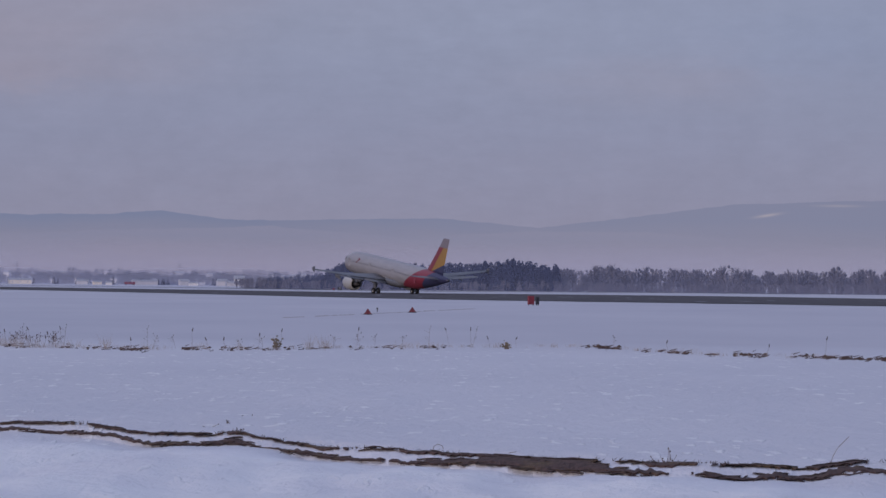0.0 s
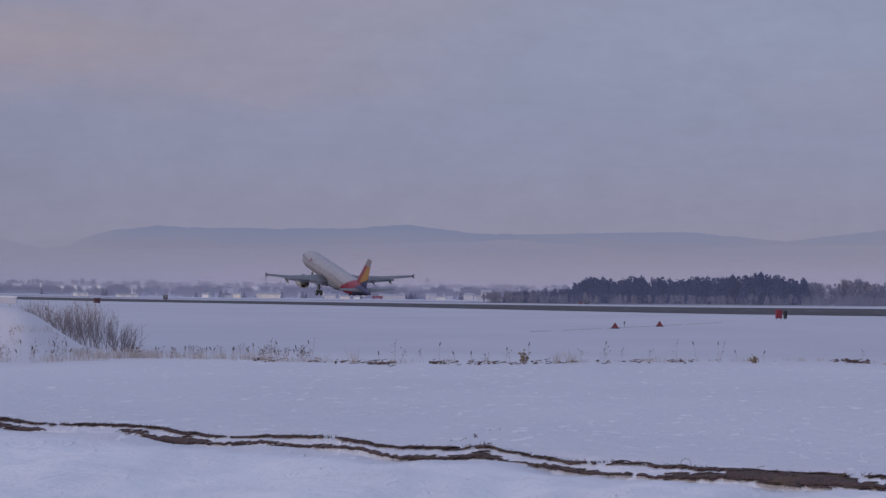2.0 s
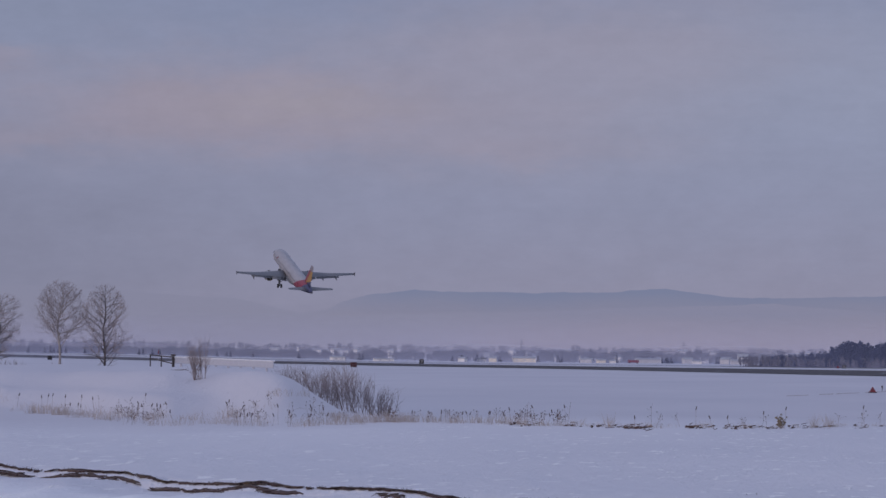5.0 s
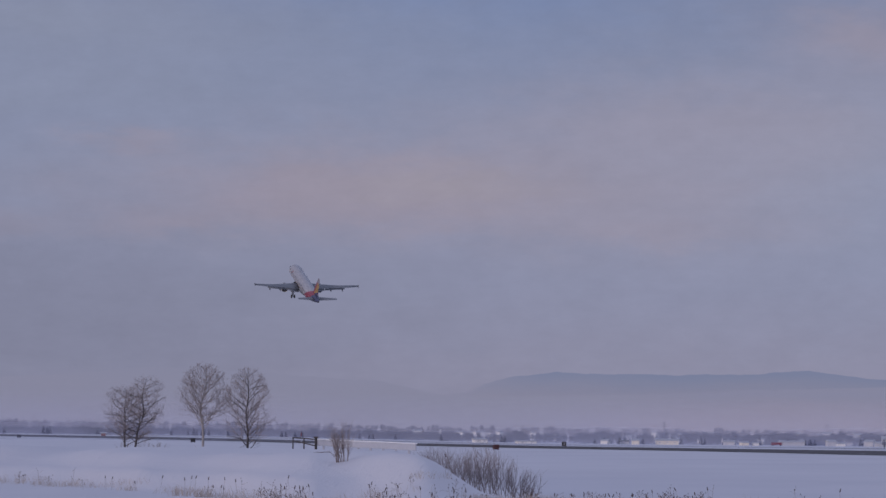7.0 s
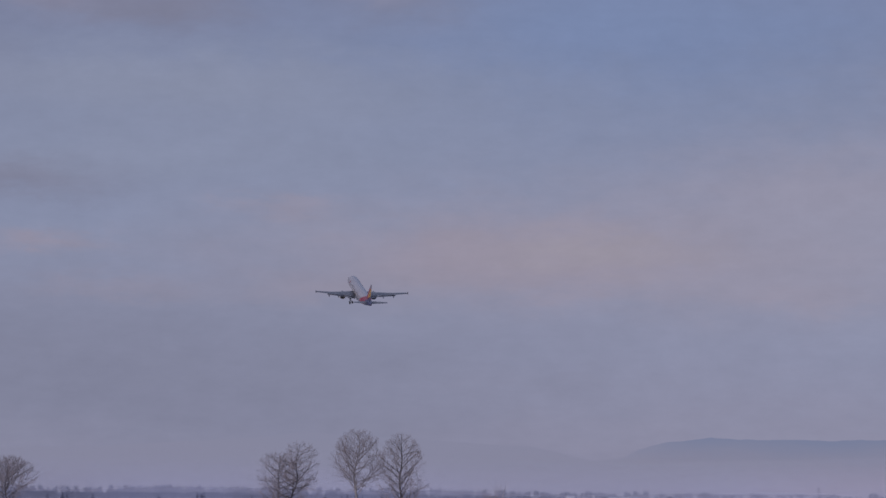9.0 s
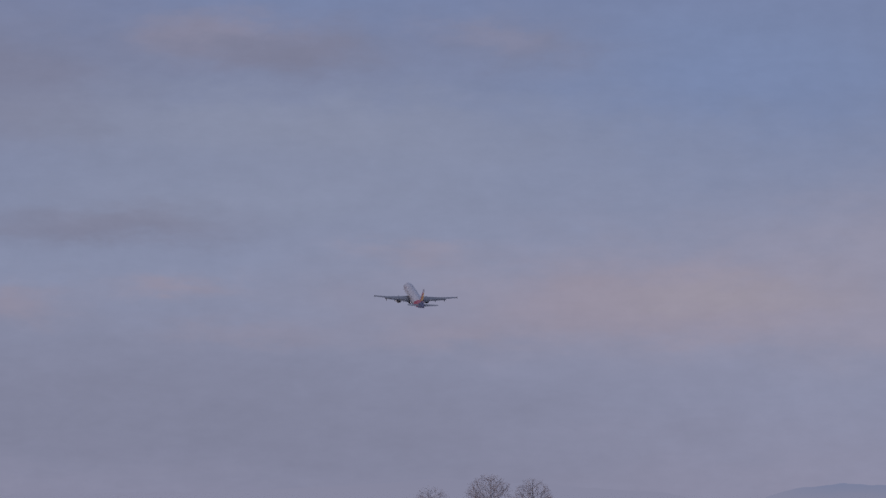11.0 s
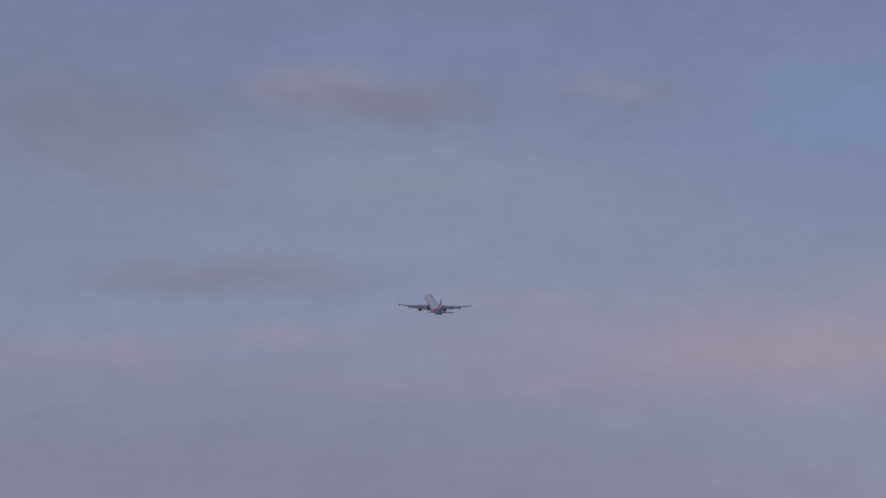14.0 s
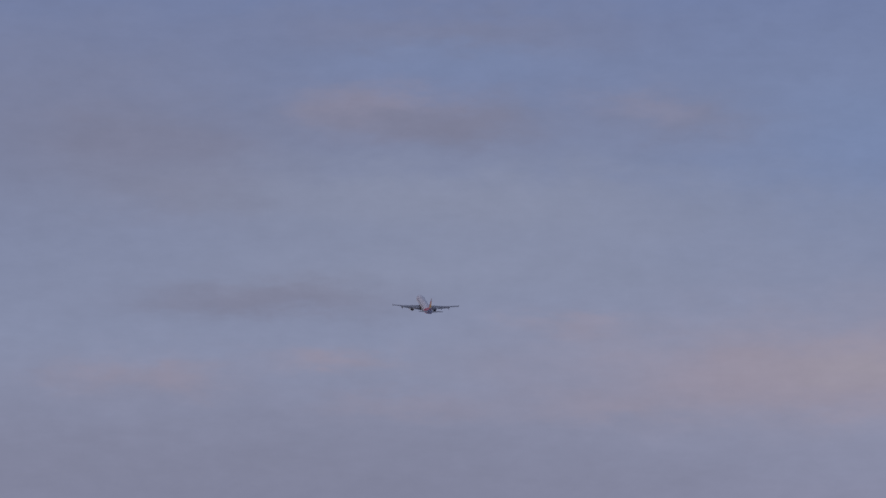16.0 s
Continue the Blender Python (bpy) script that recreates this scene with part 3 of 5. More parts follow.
        part("engine_core", bm, DARK_METAL, eng)
        rr = [[(ex + w, ey + y, z) for w, z in ((-0.16, z0), (0.16, z0), (0.16, z1), (-0.16, z1))] for y, z0, z1 in ((-0.9, ez + 1.0, ez + 1.35), (-2.6, ez + 0.9, -0.75), (-5.5, ez + 0.5, -0.95), (-7.2, -1.4, -1.05))]
        part("pylon", loft(bmesh.new(), rr), WING, eng, smooth=False)
    # landing gear; each leg turns about its hinge
    gears = []

    def wheel(bm, c, r, w):
        tube(bm, (c[0] - w / 2, c[1], c[2]), (c[0] + w / 2, c[1], c[2]), r, r, 20)

    for sx in (-1, 1):
        leg = bmesh.new()
        tube(leg, (0, 0, 0.1), (0, 0, -1.35), 0.17, 0.17, 12)
        tube(leg, (0, 0, -1.3), (0, 0, -2.05), 0.11, 0.11, 12)
        tube(leg, (-0.5, 0, -2.05), (0.5, 0, -2.05), 0.08, 0.08, 10)
        tube(leg, (-sx * 1.1, 0.0, -0.05), (0, 0, -1.1), 0.06, 0.06, 8)
        tube(leg, (0, 0.05, -1.35), (0, -0.35, -1.65), 0.04, 0.04, 6)
        g = part("main_gear", leg, STEEL, top, "steel main landing gear leg")
        g.location = (sx * 3.8, 0, -1.32)
        for o in (-0.47, 0.47):
            bm = bmesh.new()
            wheel(bm, (o, 0, -2.05), 0.58, 0.40)
            bmesh.ops.bevel(bm, geom=[e for e in bm.edges if abs(e.verts[0].co.x - e.verts[1].co.x) < 1e-5], offset=0.07, segments=2, affect="EDGES")
            part("tyre", bm, RUBBER, g)
            bm = bmesh.new()
            wheel(bm, (o, 0, -2.05), 0.28, 0.42)
            part("rim", bm, STEEL, g)
        door = box(bmesh.new(), (0.05, 1.1, 1.5), at=(sx * 0.32, 0, -0.8), bevel=0.015)
        part("gear_door", door, WING, g, smooth=False)
        gears.append((g, "y", -sx))
    leg = bmesh.new()
    tube(leg, (0, 0, 0.1), (0, 0, -1.2), 0.12, 0.12, 12)
    tube(leg, (0, 0, -1.2), (0, 0, -1.75), 0.08, 0.08, 10)
    tube(leg, (-0.3, 0, -1.75), (0.3, 0, -1.75), 0.05, 0.05, 8)
    tube(leg, (0, -1.0, 0), (0, 0, -1.0), 0.05, 0.05, 8)
    g = part("nose_gear", leg, STEEL, top, "steel nose landing gear leg")
    g.location = (0, 16.9, -1.82)
    for o in (-0.25, 0.25):
        bm = bmesh.new()
        wheel(bm, (o, 0, -1.75), 0.38, 0.22)
        part("tyre", bm, RUBBER, g)
    bm = box(bmesh.new(), (0.5, 0.04, 0.5), at=(0, -0.15, -0.75), bevel=0.01)
    part("gear_door", bm, WHITE_PAINT, g, smooth=False)
    gears.append((g, "x", 1))
    return top, gears


plane, gears = airliner()


# ---- tools for plants ----
def polar(az, d):
    x, y = -math.sin(radians(az)) * d, math.cos(radians(az)) * d
    return x, y, height(x, y)


class Twigs:
    """Collects thin tapered sticks as plain triangles."""

    def __init__(self):
        self.v, self.f = [], []

    def stick(self, a, b, ra, rb, k=3):
        a, b = Vector(a), Vector(b)
        q = (b - a).to_track_quat("Z", "Y")
        n = len(self.v)
        for p, r in ((a, ra), (b, rb)):
            for i in range(k):
                w = 2 * math.pi * i / k
                self.v.append(tuple(p + q @ Vector((r * math.cos(w), r * math.sin(w), 0))))
        for i in range(k):
            j = (i + 1) % k
            self.f.append((n + i, n + j, n + k + j, n + k + i))

    def blade(self, a, b, w, rng):
        a, b = Vector(a), Vector(b)
        s = Vector((rng.uniform(-1, 1), rng.uniform(-1, 1), 0)).normalized() * w
        m = a.lerp(b, 0.55) + Vector((0, 0, 0.06 * (b - a).length))
        n = len(self.v)
        self.v += [tuple(a - s), tuple(a + s), tuple(m + s * 0.8), tuple(m - s * 0.8), tuple(b)]
        self.f += [(n, n + 1, n + 2, n + 3), (n + 3, n + 2, n + 4)]

    def lump(self, c, r, rng, squash=1.0):
        """A small uneven lump."""
        c = Vector(c)
        n = len(self.v)
        dirs = [(1, 0, 0), (-1, 0, 0), (0, 1, 0), (0, -1, 0), (0, 0, 1), (0, 0, -1)]
        for d in dirs:
            k = r * rng.uniform(0.6, 1.25)
            self.v.append((c.x + d[0] * k, c.y + d[1] * k, c.z + d[2] * k * squash))
        for a, b, e in ((0, 2, 4), (2, 1, 4), (1, 3, 4), (3, 0, 4), (2, 0, 5), (1, 2, 5), (3, 1, 5), (0, 3, 5)):
            self.f.append((n + a, n + b, n + e))

    def make(self, name, mat, parent=None):
        return raw_object(name, self.v, self.f, mat, parent)


def grow(wood, twig, a, way, length, radius, level, rng, spread, up, last):
    """One limb and, from it, the next finer ones."""
    steps = 4 if level < 2 else 3
    p, d = Vector(a), Vector(way).normalized()
    pts = [(p.copy(), radius)]
    for i in range(steps):
        d = (d + Vector((rng.gauss(0, 0.13), rng.gauss(0, 0.13), rng.gauss(0, 0.08) + up))).normalized()
        p = p + d * (length / steps)
        pts.append((p.copy(), radius * (1 - 0.75 * (i + 1) / steps)))
    sink = wood if level < 2 else twig
    for (q, r), (s, t) in zip(pts, pts[1:]):
        sink.stick(q, s, r, t, 6 if level == 0 else (4 if level == 1 else 3))
    if level >= last:
        return
    kids = (0, 13, 8, 5)[level] if level else 0
    for i in range(kids):
        f = rng.uniform(0.25, 1.0)
        k = min(int(f * steps), steps - 1)
        q = pts[k][0].lerp(pts[k + 1][0], f * steps - k)
        side = Vector((rng.gauss(0, 1), rng.gauss(0, 1), rng.gauss(0, 0.6))).normalized()
        grow(wood, twig, q, d * (1 - spread) + side * spread, length * rng.uniform(0.32, 0.55), max(0.008, pts[k][1] * 0.5), level + 1, rng, spread, up, last)


def bare_tree(at, tall, wide, seed, bark, lean=0.0, first=0.3, limbs=26, rise=0.9):
    """A leafless tree: trunk, limbs that rise to an oval outline, and a dense haze of fine twigs."""
    rng = random.Random(seed)
    top = empty("tree", pose(*at))
    wood, twig = Twigs(), Twigs()
    pts = []
    n = 14
    for i in range(n + 1):
        f = i / n
        bend = 0.10 * noise.noise((seed, f * 3, 0))
        pts.append((Vector(((lean + bend) * tall * f, 0.1 * noise.noise((seed, 5, f * 3)) * tall * f, tall * f * 0.97 - 0.15)), 0.0145 * tall * (1 - f) ** 0.9 + 0.012))
    for (q, r), (s, t) in zip(pts, pts[1:]):
        wood.stick(q, s, r, t, 7)
    foot = first * 0.55
    zc, rz, rx = tall * (foot + 1) / 2, tall * (1 - foot) / 2 * 1.02, wide / 2

    def inside(p):
        mid_x = lean * p.z
        w = math.atan2(p.y, p.x - mid_x)
        k = 1 + 0.30 * noise.noise((math.cos(w) * 1.3 + seed, math.sin(w) * 1.3, p.z * 0.35))
        return ((p.x - mid_x) ** 2 + p.y ** 2) / (rx * k) ** 2 + ((p.z - zc) / rz) ** 2 < 1

    def shoot(q, way, length, radius, level):
        step = (0.42, 0.30, 0.24)[level]
        d, p = way.normalized(), q.copy()
        count = max(1, int(length / step))
        for i in range(count):
            d = (d + Vector((rng.gauss(0, 0.12), rng.gauss(0, 0.12), rng.gauss(0, 0.10) + 0.025))).normalized()
            e = p + d * step
            if i and not inside(e):
                return
            r0, r1 = radius * (1 - 0.75 * i / count), radius * (1 - 0.75 * (i + 1) / count)
            (wood if level == 0 and i < count * 0.45 else twig).stick(p, e, r0, r1, 4 if level == 0 else 3)
            if level < 2 and (i or level):
                for k in range(2 if level == 0 else 3):
                    side = Vector((rng.gauss(0, 1), rng.gauss(0, 1), rng.gauss(0.15, 0.7))).normalized()
                    w = d * 0.55 + side * 0.62
                    shoot(p.lerp(e, rng.random()), w, (length * 0.42 * rng.uniform(0.5, 1.1) + 0.3) if level == 0 else rng.uniform(0.24, 0.75), max(0.0055, r1 * 0.45), level + 1)
            p = e

    for i in range(limbs):
        f = first + (0.98 - first) * ((i + rng.random()) / limbs) ** 0.95
        k = min(int(f * n), n - 1)
        q = pts[k][0].lerp(pts[k + 1][0], f * n - k)
        w = i * 2.4 + rng.uniform(-0.5, 0.5)
        side = Vector((math.cos(w), math.sin(w), rise * rng.uniform(0.65, 1.35)))
        shoot(q, side, wide * rng.uniform(0.55, 0.95), min(0.042, pts[k][1] * 0.5), 0)
    wood.make("trunk", bark, top)
    tagged(twig.make("crown", TWIG, top), kind="stuff")
    return top


def shrub(at, tall, wide, stems, seed, name="shrub", mat=None, fan=0.30, thick=0.018):
    rng = random.Random(seed)
    top = empty(name, pose(*at))
    wood, twig = Twigs(), Twigs()
    for i in range(stems):
        w = rng.uniform(0, 2 * math.pi)
        r = wide * 0.22 * math.sqrt(rng.random())
        a = Vector((r * math.cos(w), r * math.sin(w) * 0.6, -0.25))
        way = Vector((math.cos(w) * wide * fan * rng.random(), math.sin(w) * fan * wide * rng.random(), 0.85 * tall))
        h = tall * rng.uniform(0.6, 1.05)
        grow(wood, twig, a, way, h, thick, 1, rng, 0.33, 0.06, 2)
    tagged(wood.make("brushwood", mat or STEM, top), kind="stuff")
    tagged(twig.make("crown", TWIG, top), kind="stuff")
    return top


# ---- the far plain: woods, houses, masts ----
# haze over the woods is put into their base colours as blue-grey
WOOD_FIR = worn("hazed_conifer", (0.050, 0.064, 0.128), 0.95, 0.0, 0.4, 0.4)
WOOD_BARE = worn("hazed_twigs", (0.19, 0.185, 0.23), 0.95, 0.0, 0.4, 0.35)
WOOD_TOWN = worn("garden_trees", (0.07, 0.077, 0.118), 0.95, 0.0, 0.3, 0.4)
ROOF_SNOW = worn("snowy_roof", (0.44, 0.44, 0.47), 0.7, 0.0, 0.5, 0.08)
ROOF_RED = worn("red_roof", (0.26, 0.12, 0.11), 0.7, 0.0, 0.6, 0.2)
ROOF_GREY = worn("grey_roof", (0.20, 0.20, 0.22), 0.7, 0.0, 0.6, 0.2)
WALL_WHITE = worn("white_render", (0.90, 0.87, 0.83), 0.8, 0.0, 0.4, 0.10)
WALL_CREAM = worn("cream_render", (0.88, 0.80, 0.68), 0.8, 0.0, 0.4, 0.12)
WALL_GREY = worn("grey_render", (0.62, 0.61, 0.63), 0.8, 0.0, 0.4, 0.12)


def woodland(name, label, az0, az1, d0, d1, count, tall, mat, seed, bare, profile=None):
    rng = random.Random(seed)
    t = Twigs()
    for i in range(count):
        az, d = rng.uniform(az0, az1), rng.uniform(d0, d1)
        x, y, z = polar(az, d)
        h = tall * (rng.uniform(0.65, 1.15) if bare else rng.uniform(0.75, 1.08)) * (0.92 + 0.22 * noise.noise((az * 2.3, seed, 0))) * (profile(az) if profile else 1)
        if h < 0.8:
            continue
        t.stick((x, y, z - 0.4), (x, y, z + h * 0.8), h * 0.022, h * 0.008, 4)
        if bare:
            for k in range(44):
                f = rng.uniform(0.25, 0.85)
                w = rng.uniform(0, 6.28)
                r = h * 0.26 * math.sin(math.pi * (0.18 + 0.8 * f)) * rng.uniform(0.5, 1.2)
                t.blade((x, y, z + h * f * 0.75), (x + r * math.cos(w), y + r * math.sin(w), z + h * min(1.0, f * 0.75 + 0.25)), h * 0.014, rng)
            for k in range(9):
                w, f = rng.uniform(0, 6.28), rng.uniform(0.35, 0.8)
                t.lump((x + h * 0.15 * math.cos(w), y + h * 0.15 * math.sin(w), z + h * f), h * 0.05, rng, 1.4)
        else:
            for k in range(64):
                f = rng.uniform(0.06, 0.99) ** 1.2
                w = rng.uniform(0, 6.28)
                r = h * (0.24 * (1 - f) ** 0.75 + 0.02)
                t.lump((x + r * math.cos(w), y + r * math.sin(w), z + h * f), h * 0.05 * (1.2 - 0.6 * f), rng, 1.3)
    tagged(t.make(name, mat), label, "woods", kind="stuff")


woodland("wood_dark", "dark dense wood of conifers, tinted haze-blue, beyond the runway", -1.7, 2.75, 1120, 1240, 560, 9.0, WOOD_FIR, 11, False,
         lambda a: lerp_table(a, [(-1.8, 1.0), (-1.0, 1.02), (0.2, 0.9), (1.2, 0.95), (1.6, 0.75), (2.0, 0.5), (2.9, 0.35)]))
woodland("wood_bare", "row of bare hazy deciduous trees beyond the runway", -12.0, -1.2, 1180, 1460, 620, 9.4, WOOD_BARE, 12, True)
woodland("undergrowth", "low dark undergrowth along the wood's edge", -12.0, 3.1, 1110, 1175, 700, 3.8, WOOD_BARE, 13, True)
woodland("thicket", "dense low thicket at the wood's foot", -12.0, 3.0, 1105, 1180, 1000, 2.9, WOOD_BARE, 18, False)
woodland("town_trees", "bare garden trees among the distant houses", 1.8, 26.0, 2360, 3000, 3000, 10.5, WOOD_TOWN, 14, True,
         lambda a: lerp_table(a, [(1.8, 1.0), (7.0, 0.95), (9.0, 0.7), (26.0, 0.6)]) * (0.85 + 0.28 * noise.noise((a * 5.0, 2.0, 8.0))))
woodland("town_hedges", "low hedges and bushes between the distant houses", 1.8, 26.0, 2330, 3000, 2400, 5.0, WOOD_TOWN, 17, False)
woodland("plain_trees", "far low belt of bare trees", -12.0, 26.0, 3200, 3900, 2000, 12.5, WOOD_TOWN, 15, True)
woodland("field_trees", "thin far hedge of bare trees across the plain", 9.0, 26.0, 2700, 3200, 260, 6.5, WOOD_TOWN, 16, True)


def house(az, d, wide, tall, wall, roof, deep=9.0, gable=0.35, turn=0.0, lift=0.0, label="distant house with snowy roof", windows=True):
    x, y, z = polar(az, d)
    top = tagged(empty("house", pose(x, y, z + lift, 0, 0, az + turn)), label, "house", group="houses of the distant town")
    body = tall * (1 - gable)
    low = 2.0 + lift      # footing under the snow
    part("wall", box(bmesh.new(), (wide, deep, body + low), at=(0, 0, (body - low) / 2)), wall, top, smooth=False)
    bm = bmesh.new()
    o, e = 0.35, body - 0.05
    # ridge runs along the front
    loft(bm, [[(sx * (wide / 2 + o), -deep / 2 - o, e), (sx * (wide / 2 + o), deep / 2 + o, e), (sx * (wide / 2 + o), deep / 2 + o, e + 0.25),
               (sx * (wide / 2 + o), 0, tall), (sx * (wide / 2 + o), -deep / 2 - o, e + 0.25)] for sx in (-1, 1)])
    part("roof", bm, roof, top, smooth=False)
    if windows and wide > 5:
        n = max(2, int(wide / 3.4))
        for i in range(n):
            w = part("window", box(bmesh.new(), (0.8, 0.12, 0.8), at=(-wide / 2 + (i + 0.5) * wide / n, -deep / 2, body * 0.55)), WALL_GREY, top, smooth=False)
    return top


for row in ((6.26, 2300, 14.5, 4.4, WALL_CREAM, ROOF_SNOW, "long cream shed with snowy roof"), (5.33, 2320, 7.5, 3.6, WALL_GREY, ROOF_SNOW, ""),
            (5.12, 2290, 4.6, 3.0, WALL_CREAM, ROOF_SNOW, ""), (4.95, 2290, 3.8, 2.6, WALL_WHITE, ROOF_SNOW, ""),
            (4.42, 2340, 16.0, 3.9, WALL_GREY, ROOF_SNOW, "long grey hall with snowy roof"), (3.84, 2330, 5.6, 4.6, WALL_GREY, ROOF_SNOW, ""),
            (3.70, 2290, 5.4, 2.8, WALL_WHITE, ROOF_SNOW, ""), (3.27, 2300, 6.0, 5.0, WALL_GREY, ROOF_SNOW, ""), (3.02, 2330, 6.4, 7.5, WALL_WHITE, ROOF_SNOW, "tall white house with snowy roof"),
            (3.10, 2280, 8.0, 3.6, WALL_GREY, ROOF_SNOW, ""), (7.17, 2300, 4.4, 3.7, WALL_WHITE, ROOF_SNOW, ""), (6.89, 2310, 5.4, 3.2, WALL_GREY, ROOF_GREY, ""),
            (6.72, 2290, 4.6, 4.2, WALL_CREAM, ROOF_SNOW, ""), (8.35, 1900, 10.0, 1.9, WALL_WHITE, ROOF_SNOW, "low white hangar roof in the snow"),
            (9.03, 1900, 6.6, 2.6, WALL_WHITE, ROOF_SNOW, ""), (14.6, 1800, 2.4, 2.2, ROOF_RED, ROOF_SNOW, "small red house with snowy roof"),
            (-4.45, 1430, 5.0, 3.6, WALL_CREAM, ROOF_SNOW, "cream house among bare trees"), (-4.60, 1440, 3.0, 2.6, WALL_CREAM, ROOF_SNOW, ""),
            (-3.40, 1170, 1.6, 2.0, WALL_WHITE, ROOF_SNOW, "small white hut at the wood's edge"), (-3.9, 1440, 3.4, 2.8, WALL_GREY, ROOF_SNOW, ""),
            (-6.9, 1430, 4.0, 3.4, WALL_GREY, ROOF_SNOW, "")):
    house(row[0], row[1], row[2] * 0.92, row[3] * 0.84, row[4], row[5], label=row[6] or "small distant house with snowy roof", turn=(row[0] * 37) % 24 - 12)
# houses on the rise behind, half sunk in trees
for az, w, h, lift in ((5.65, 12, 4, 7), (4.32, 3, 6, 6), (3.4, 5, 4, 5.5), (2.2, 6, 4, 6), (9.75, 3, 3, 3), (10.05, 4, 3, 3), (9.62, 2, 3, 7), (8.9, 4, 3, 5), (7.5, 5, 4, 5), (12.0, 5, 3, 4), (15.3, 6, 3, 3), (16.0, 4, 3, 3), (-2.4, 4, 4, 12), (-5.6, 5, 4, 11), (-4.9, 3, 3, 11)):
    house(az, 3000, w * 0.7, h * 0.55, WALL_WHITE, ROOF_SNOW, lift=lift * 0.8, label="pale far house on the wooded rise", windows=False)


def town_specks():
    rng = random.Random(44)
    for i in range(44):
        az = rng.uniform(1.9, 10.5)
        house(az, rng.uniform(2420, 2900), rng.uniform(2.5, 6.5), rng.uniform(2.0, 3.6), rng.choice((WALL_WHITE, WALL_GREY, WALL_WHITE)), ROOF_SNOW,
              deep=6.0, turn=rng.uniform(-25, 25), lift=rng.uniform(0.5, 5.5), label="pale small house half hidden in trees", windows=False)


town_specks()


def red_trailer():
    x, y, z = polar(4.64, 2270)
    top = tagged(empty("trailer", pose(x, y, z, 0, 0, 4.6)), "long low red trailer parked by a hall", "trailer")
    part("body", box(bmesh.new(), (6.4, 2.2, 1.5), at=(0, 0, 1.25), bevel=0.08), RED_PAINT, top, smooth=False)
    for sx in (-2.2, 2.2):
        bm = bmesh.new()
        tube(bm, (sx, -1.0, 0.35), (sx, 1.0, 0.35), 0.5, 0.5, 12)
        part("wheel", bm, RUBBER, top)


red_trailer()


def mast(az, d, tall, lift=0.0):
    x, y, z = polar(az, d)
    top = tagged(empty("pylon", pose(x, y, z, 0, 0, az)), "thin far lattice power pylon", "pylon", group="pylons over the plain")
    t = Twigs()
    for sx in (-1, 1):
        for sy in (-1, 1):
            t.stick((sx * tall * 0.06, sy * tall * 0.06, -1), (0, 0, tall), 0.16, 0.08, 4)
    for i in range(7):
        f = i / 7
        w = tall * 0.06 * (1 - f)
        for s in (-1, 1):
            t.stick((-w, s * w, f * tall), (w, s * w, (f + 0.1) * tall), 0.07, 0.07, 3)
            t.stick((w, s * w, f * tall), (-w, s * w, (f + 0.1) * tall), 0.07, 0.07, 3)
    t.make("lattice", DARK_METAL, top)
    t = Twigs()
    for f, w in ((0.78, 0.16), (0.88, 0.13), (0.97, 0.09)):
        t.stick((-w * tall, 0, f * tall), (w * tall, 0, f * tall), 0.10, 0.10, 4)
    t.make("crossarm", DARK_METAL, top)


for az, d, h in ((-1.52, 1900, 12.5), (-4.28, 2000, 12.5), (-4.85, 2000, 10.5), (6.3, 2900, 15), (3.9, 3000, 15), (8.4, 2900, 11)):
    mast(az, d, h)


def mist(name, az0, az1, d, tall, thick, tint):
    """Added upright sheet in place of hazy air: lit by daylight, sheer, fading upwards."""
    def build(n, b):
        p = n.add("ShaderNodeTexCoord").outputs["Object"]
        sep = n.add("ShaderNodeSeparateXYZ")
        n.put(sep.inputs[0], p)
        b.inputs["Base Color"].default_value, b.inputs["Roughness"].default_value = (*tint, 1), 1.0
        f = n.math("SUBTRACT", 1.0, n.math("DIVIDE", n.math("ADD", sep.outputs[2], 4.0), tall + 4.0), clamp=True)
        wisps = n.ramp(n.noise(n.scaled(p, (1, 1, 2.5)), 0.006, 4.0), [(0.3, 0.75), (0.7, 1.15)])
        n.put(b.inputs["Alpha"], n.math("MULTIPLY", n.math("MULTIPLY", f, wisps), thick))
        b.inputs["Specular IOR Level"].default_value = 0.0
    verts, faces = [], []
    azs = np.arange(az0, az1, 0.5)
    for a in azs:
        x, y, z = polar(a, d)
        verts += [(x, y, z - 2.0), (x, y, tall)]
    for i in range(len(azs) - 1):
        faces.append((2 * i, 2 * i + 2, 2 * i + 3, 2 * i + 1))
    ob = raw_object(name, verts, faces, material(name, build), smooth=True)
    ob.visible_shadow = False
    tagged(ob, "sheer pale upright sheet standing in for haze over the plain", "mist", kind="structure")


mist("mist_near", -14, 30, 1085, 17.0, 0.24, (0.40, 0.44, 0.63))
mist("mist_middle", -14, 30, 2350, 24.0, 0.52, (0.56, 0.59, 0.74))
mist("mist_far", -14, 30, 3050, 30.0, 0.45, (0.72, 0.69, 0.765))


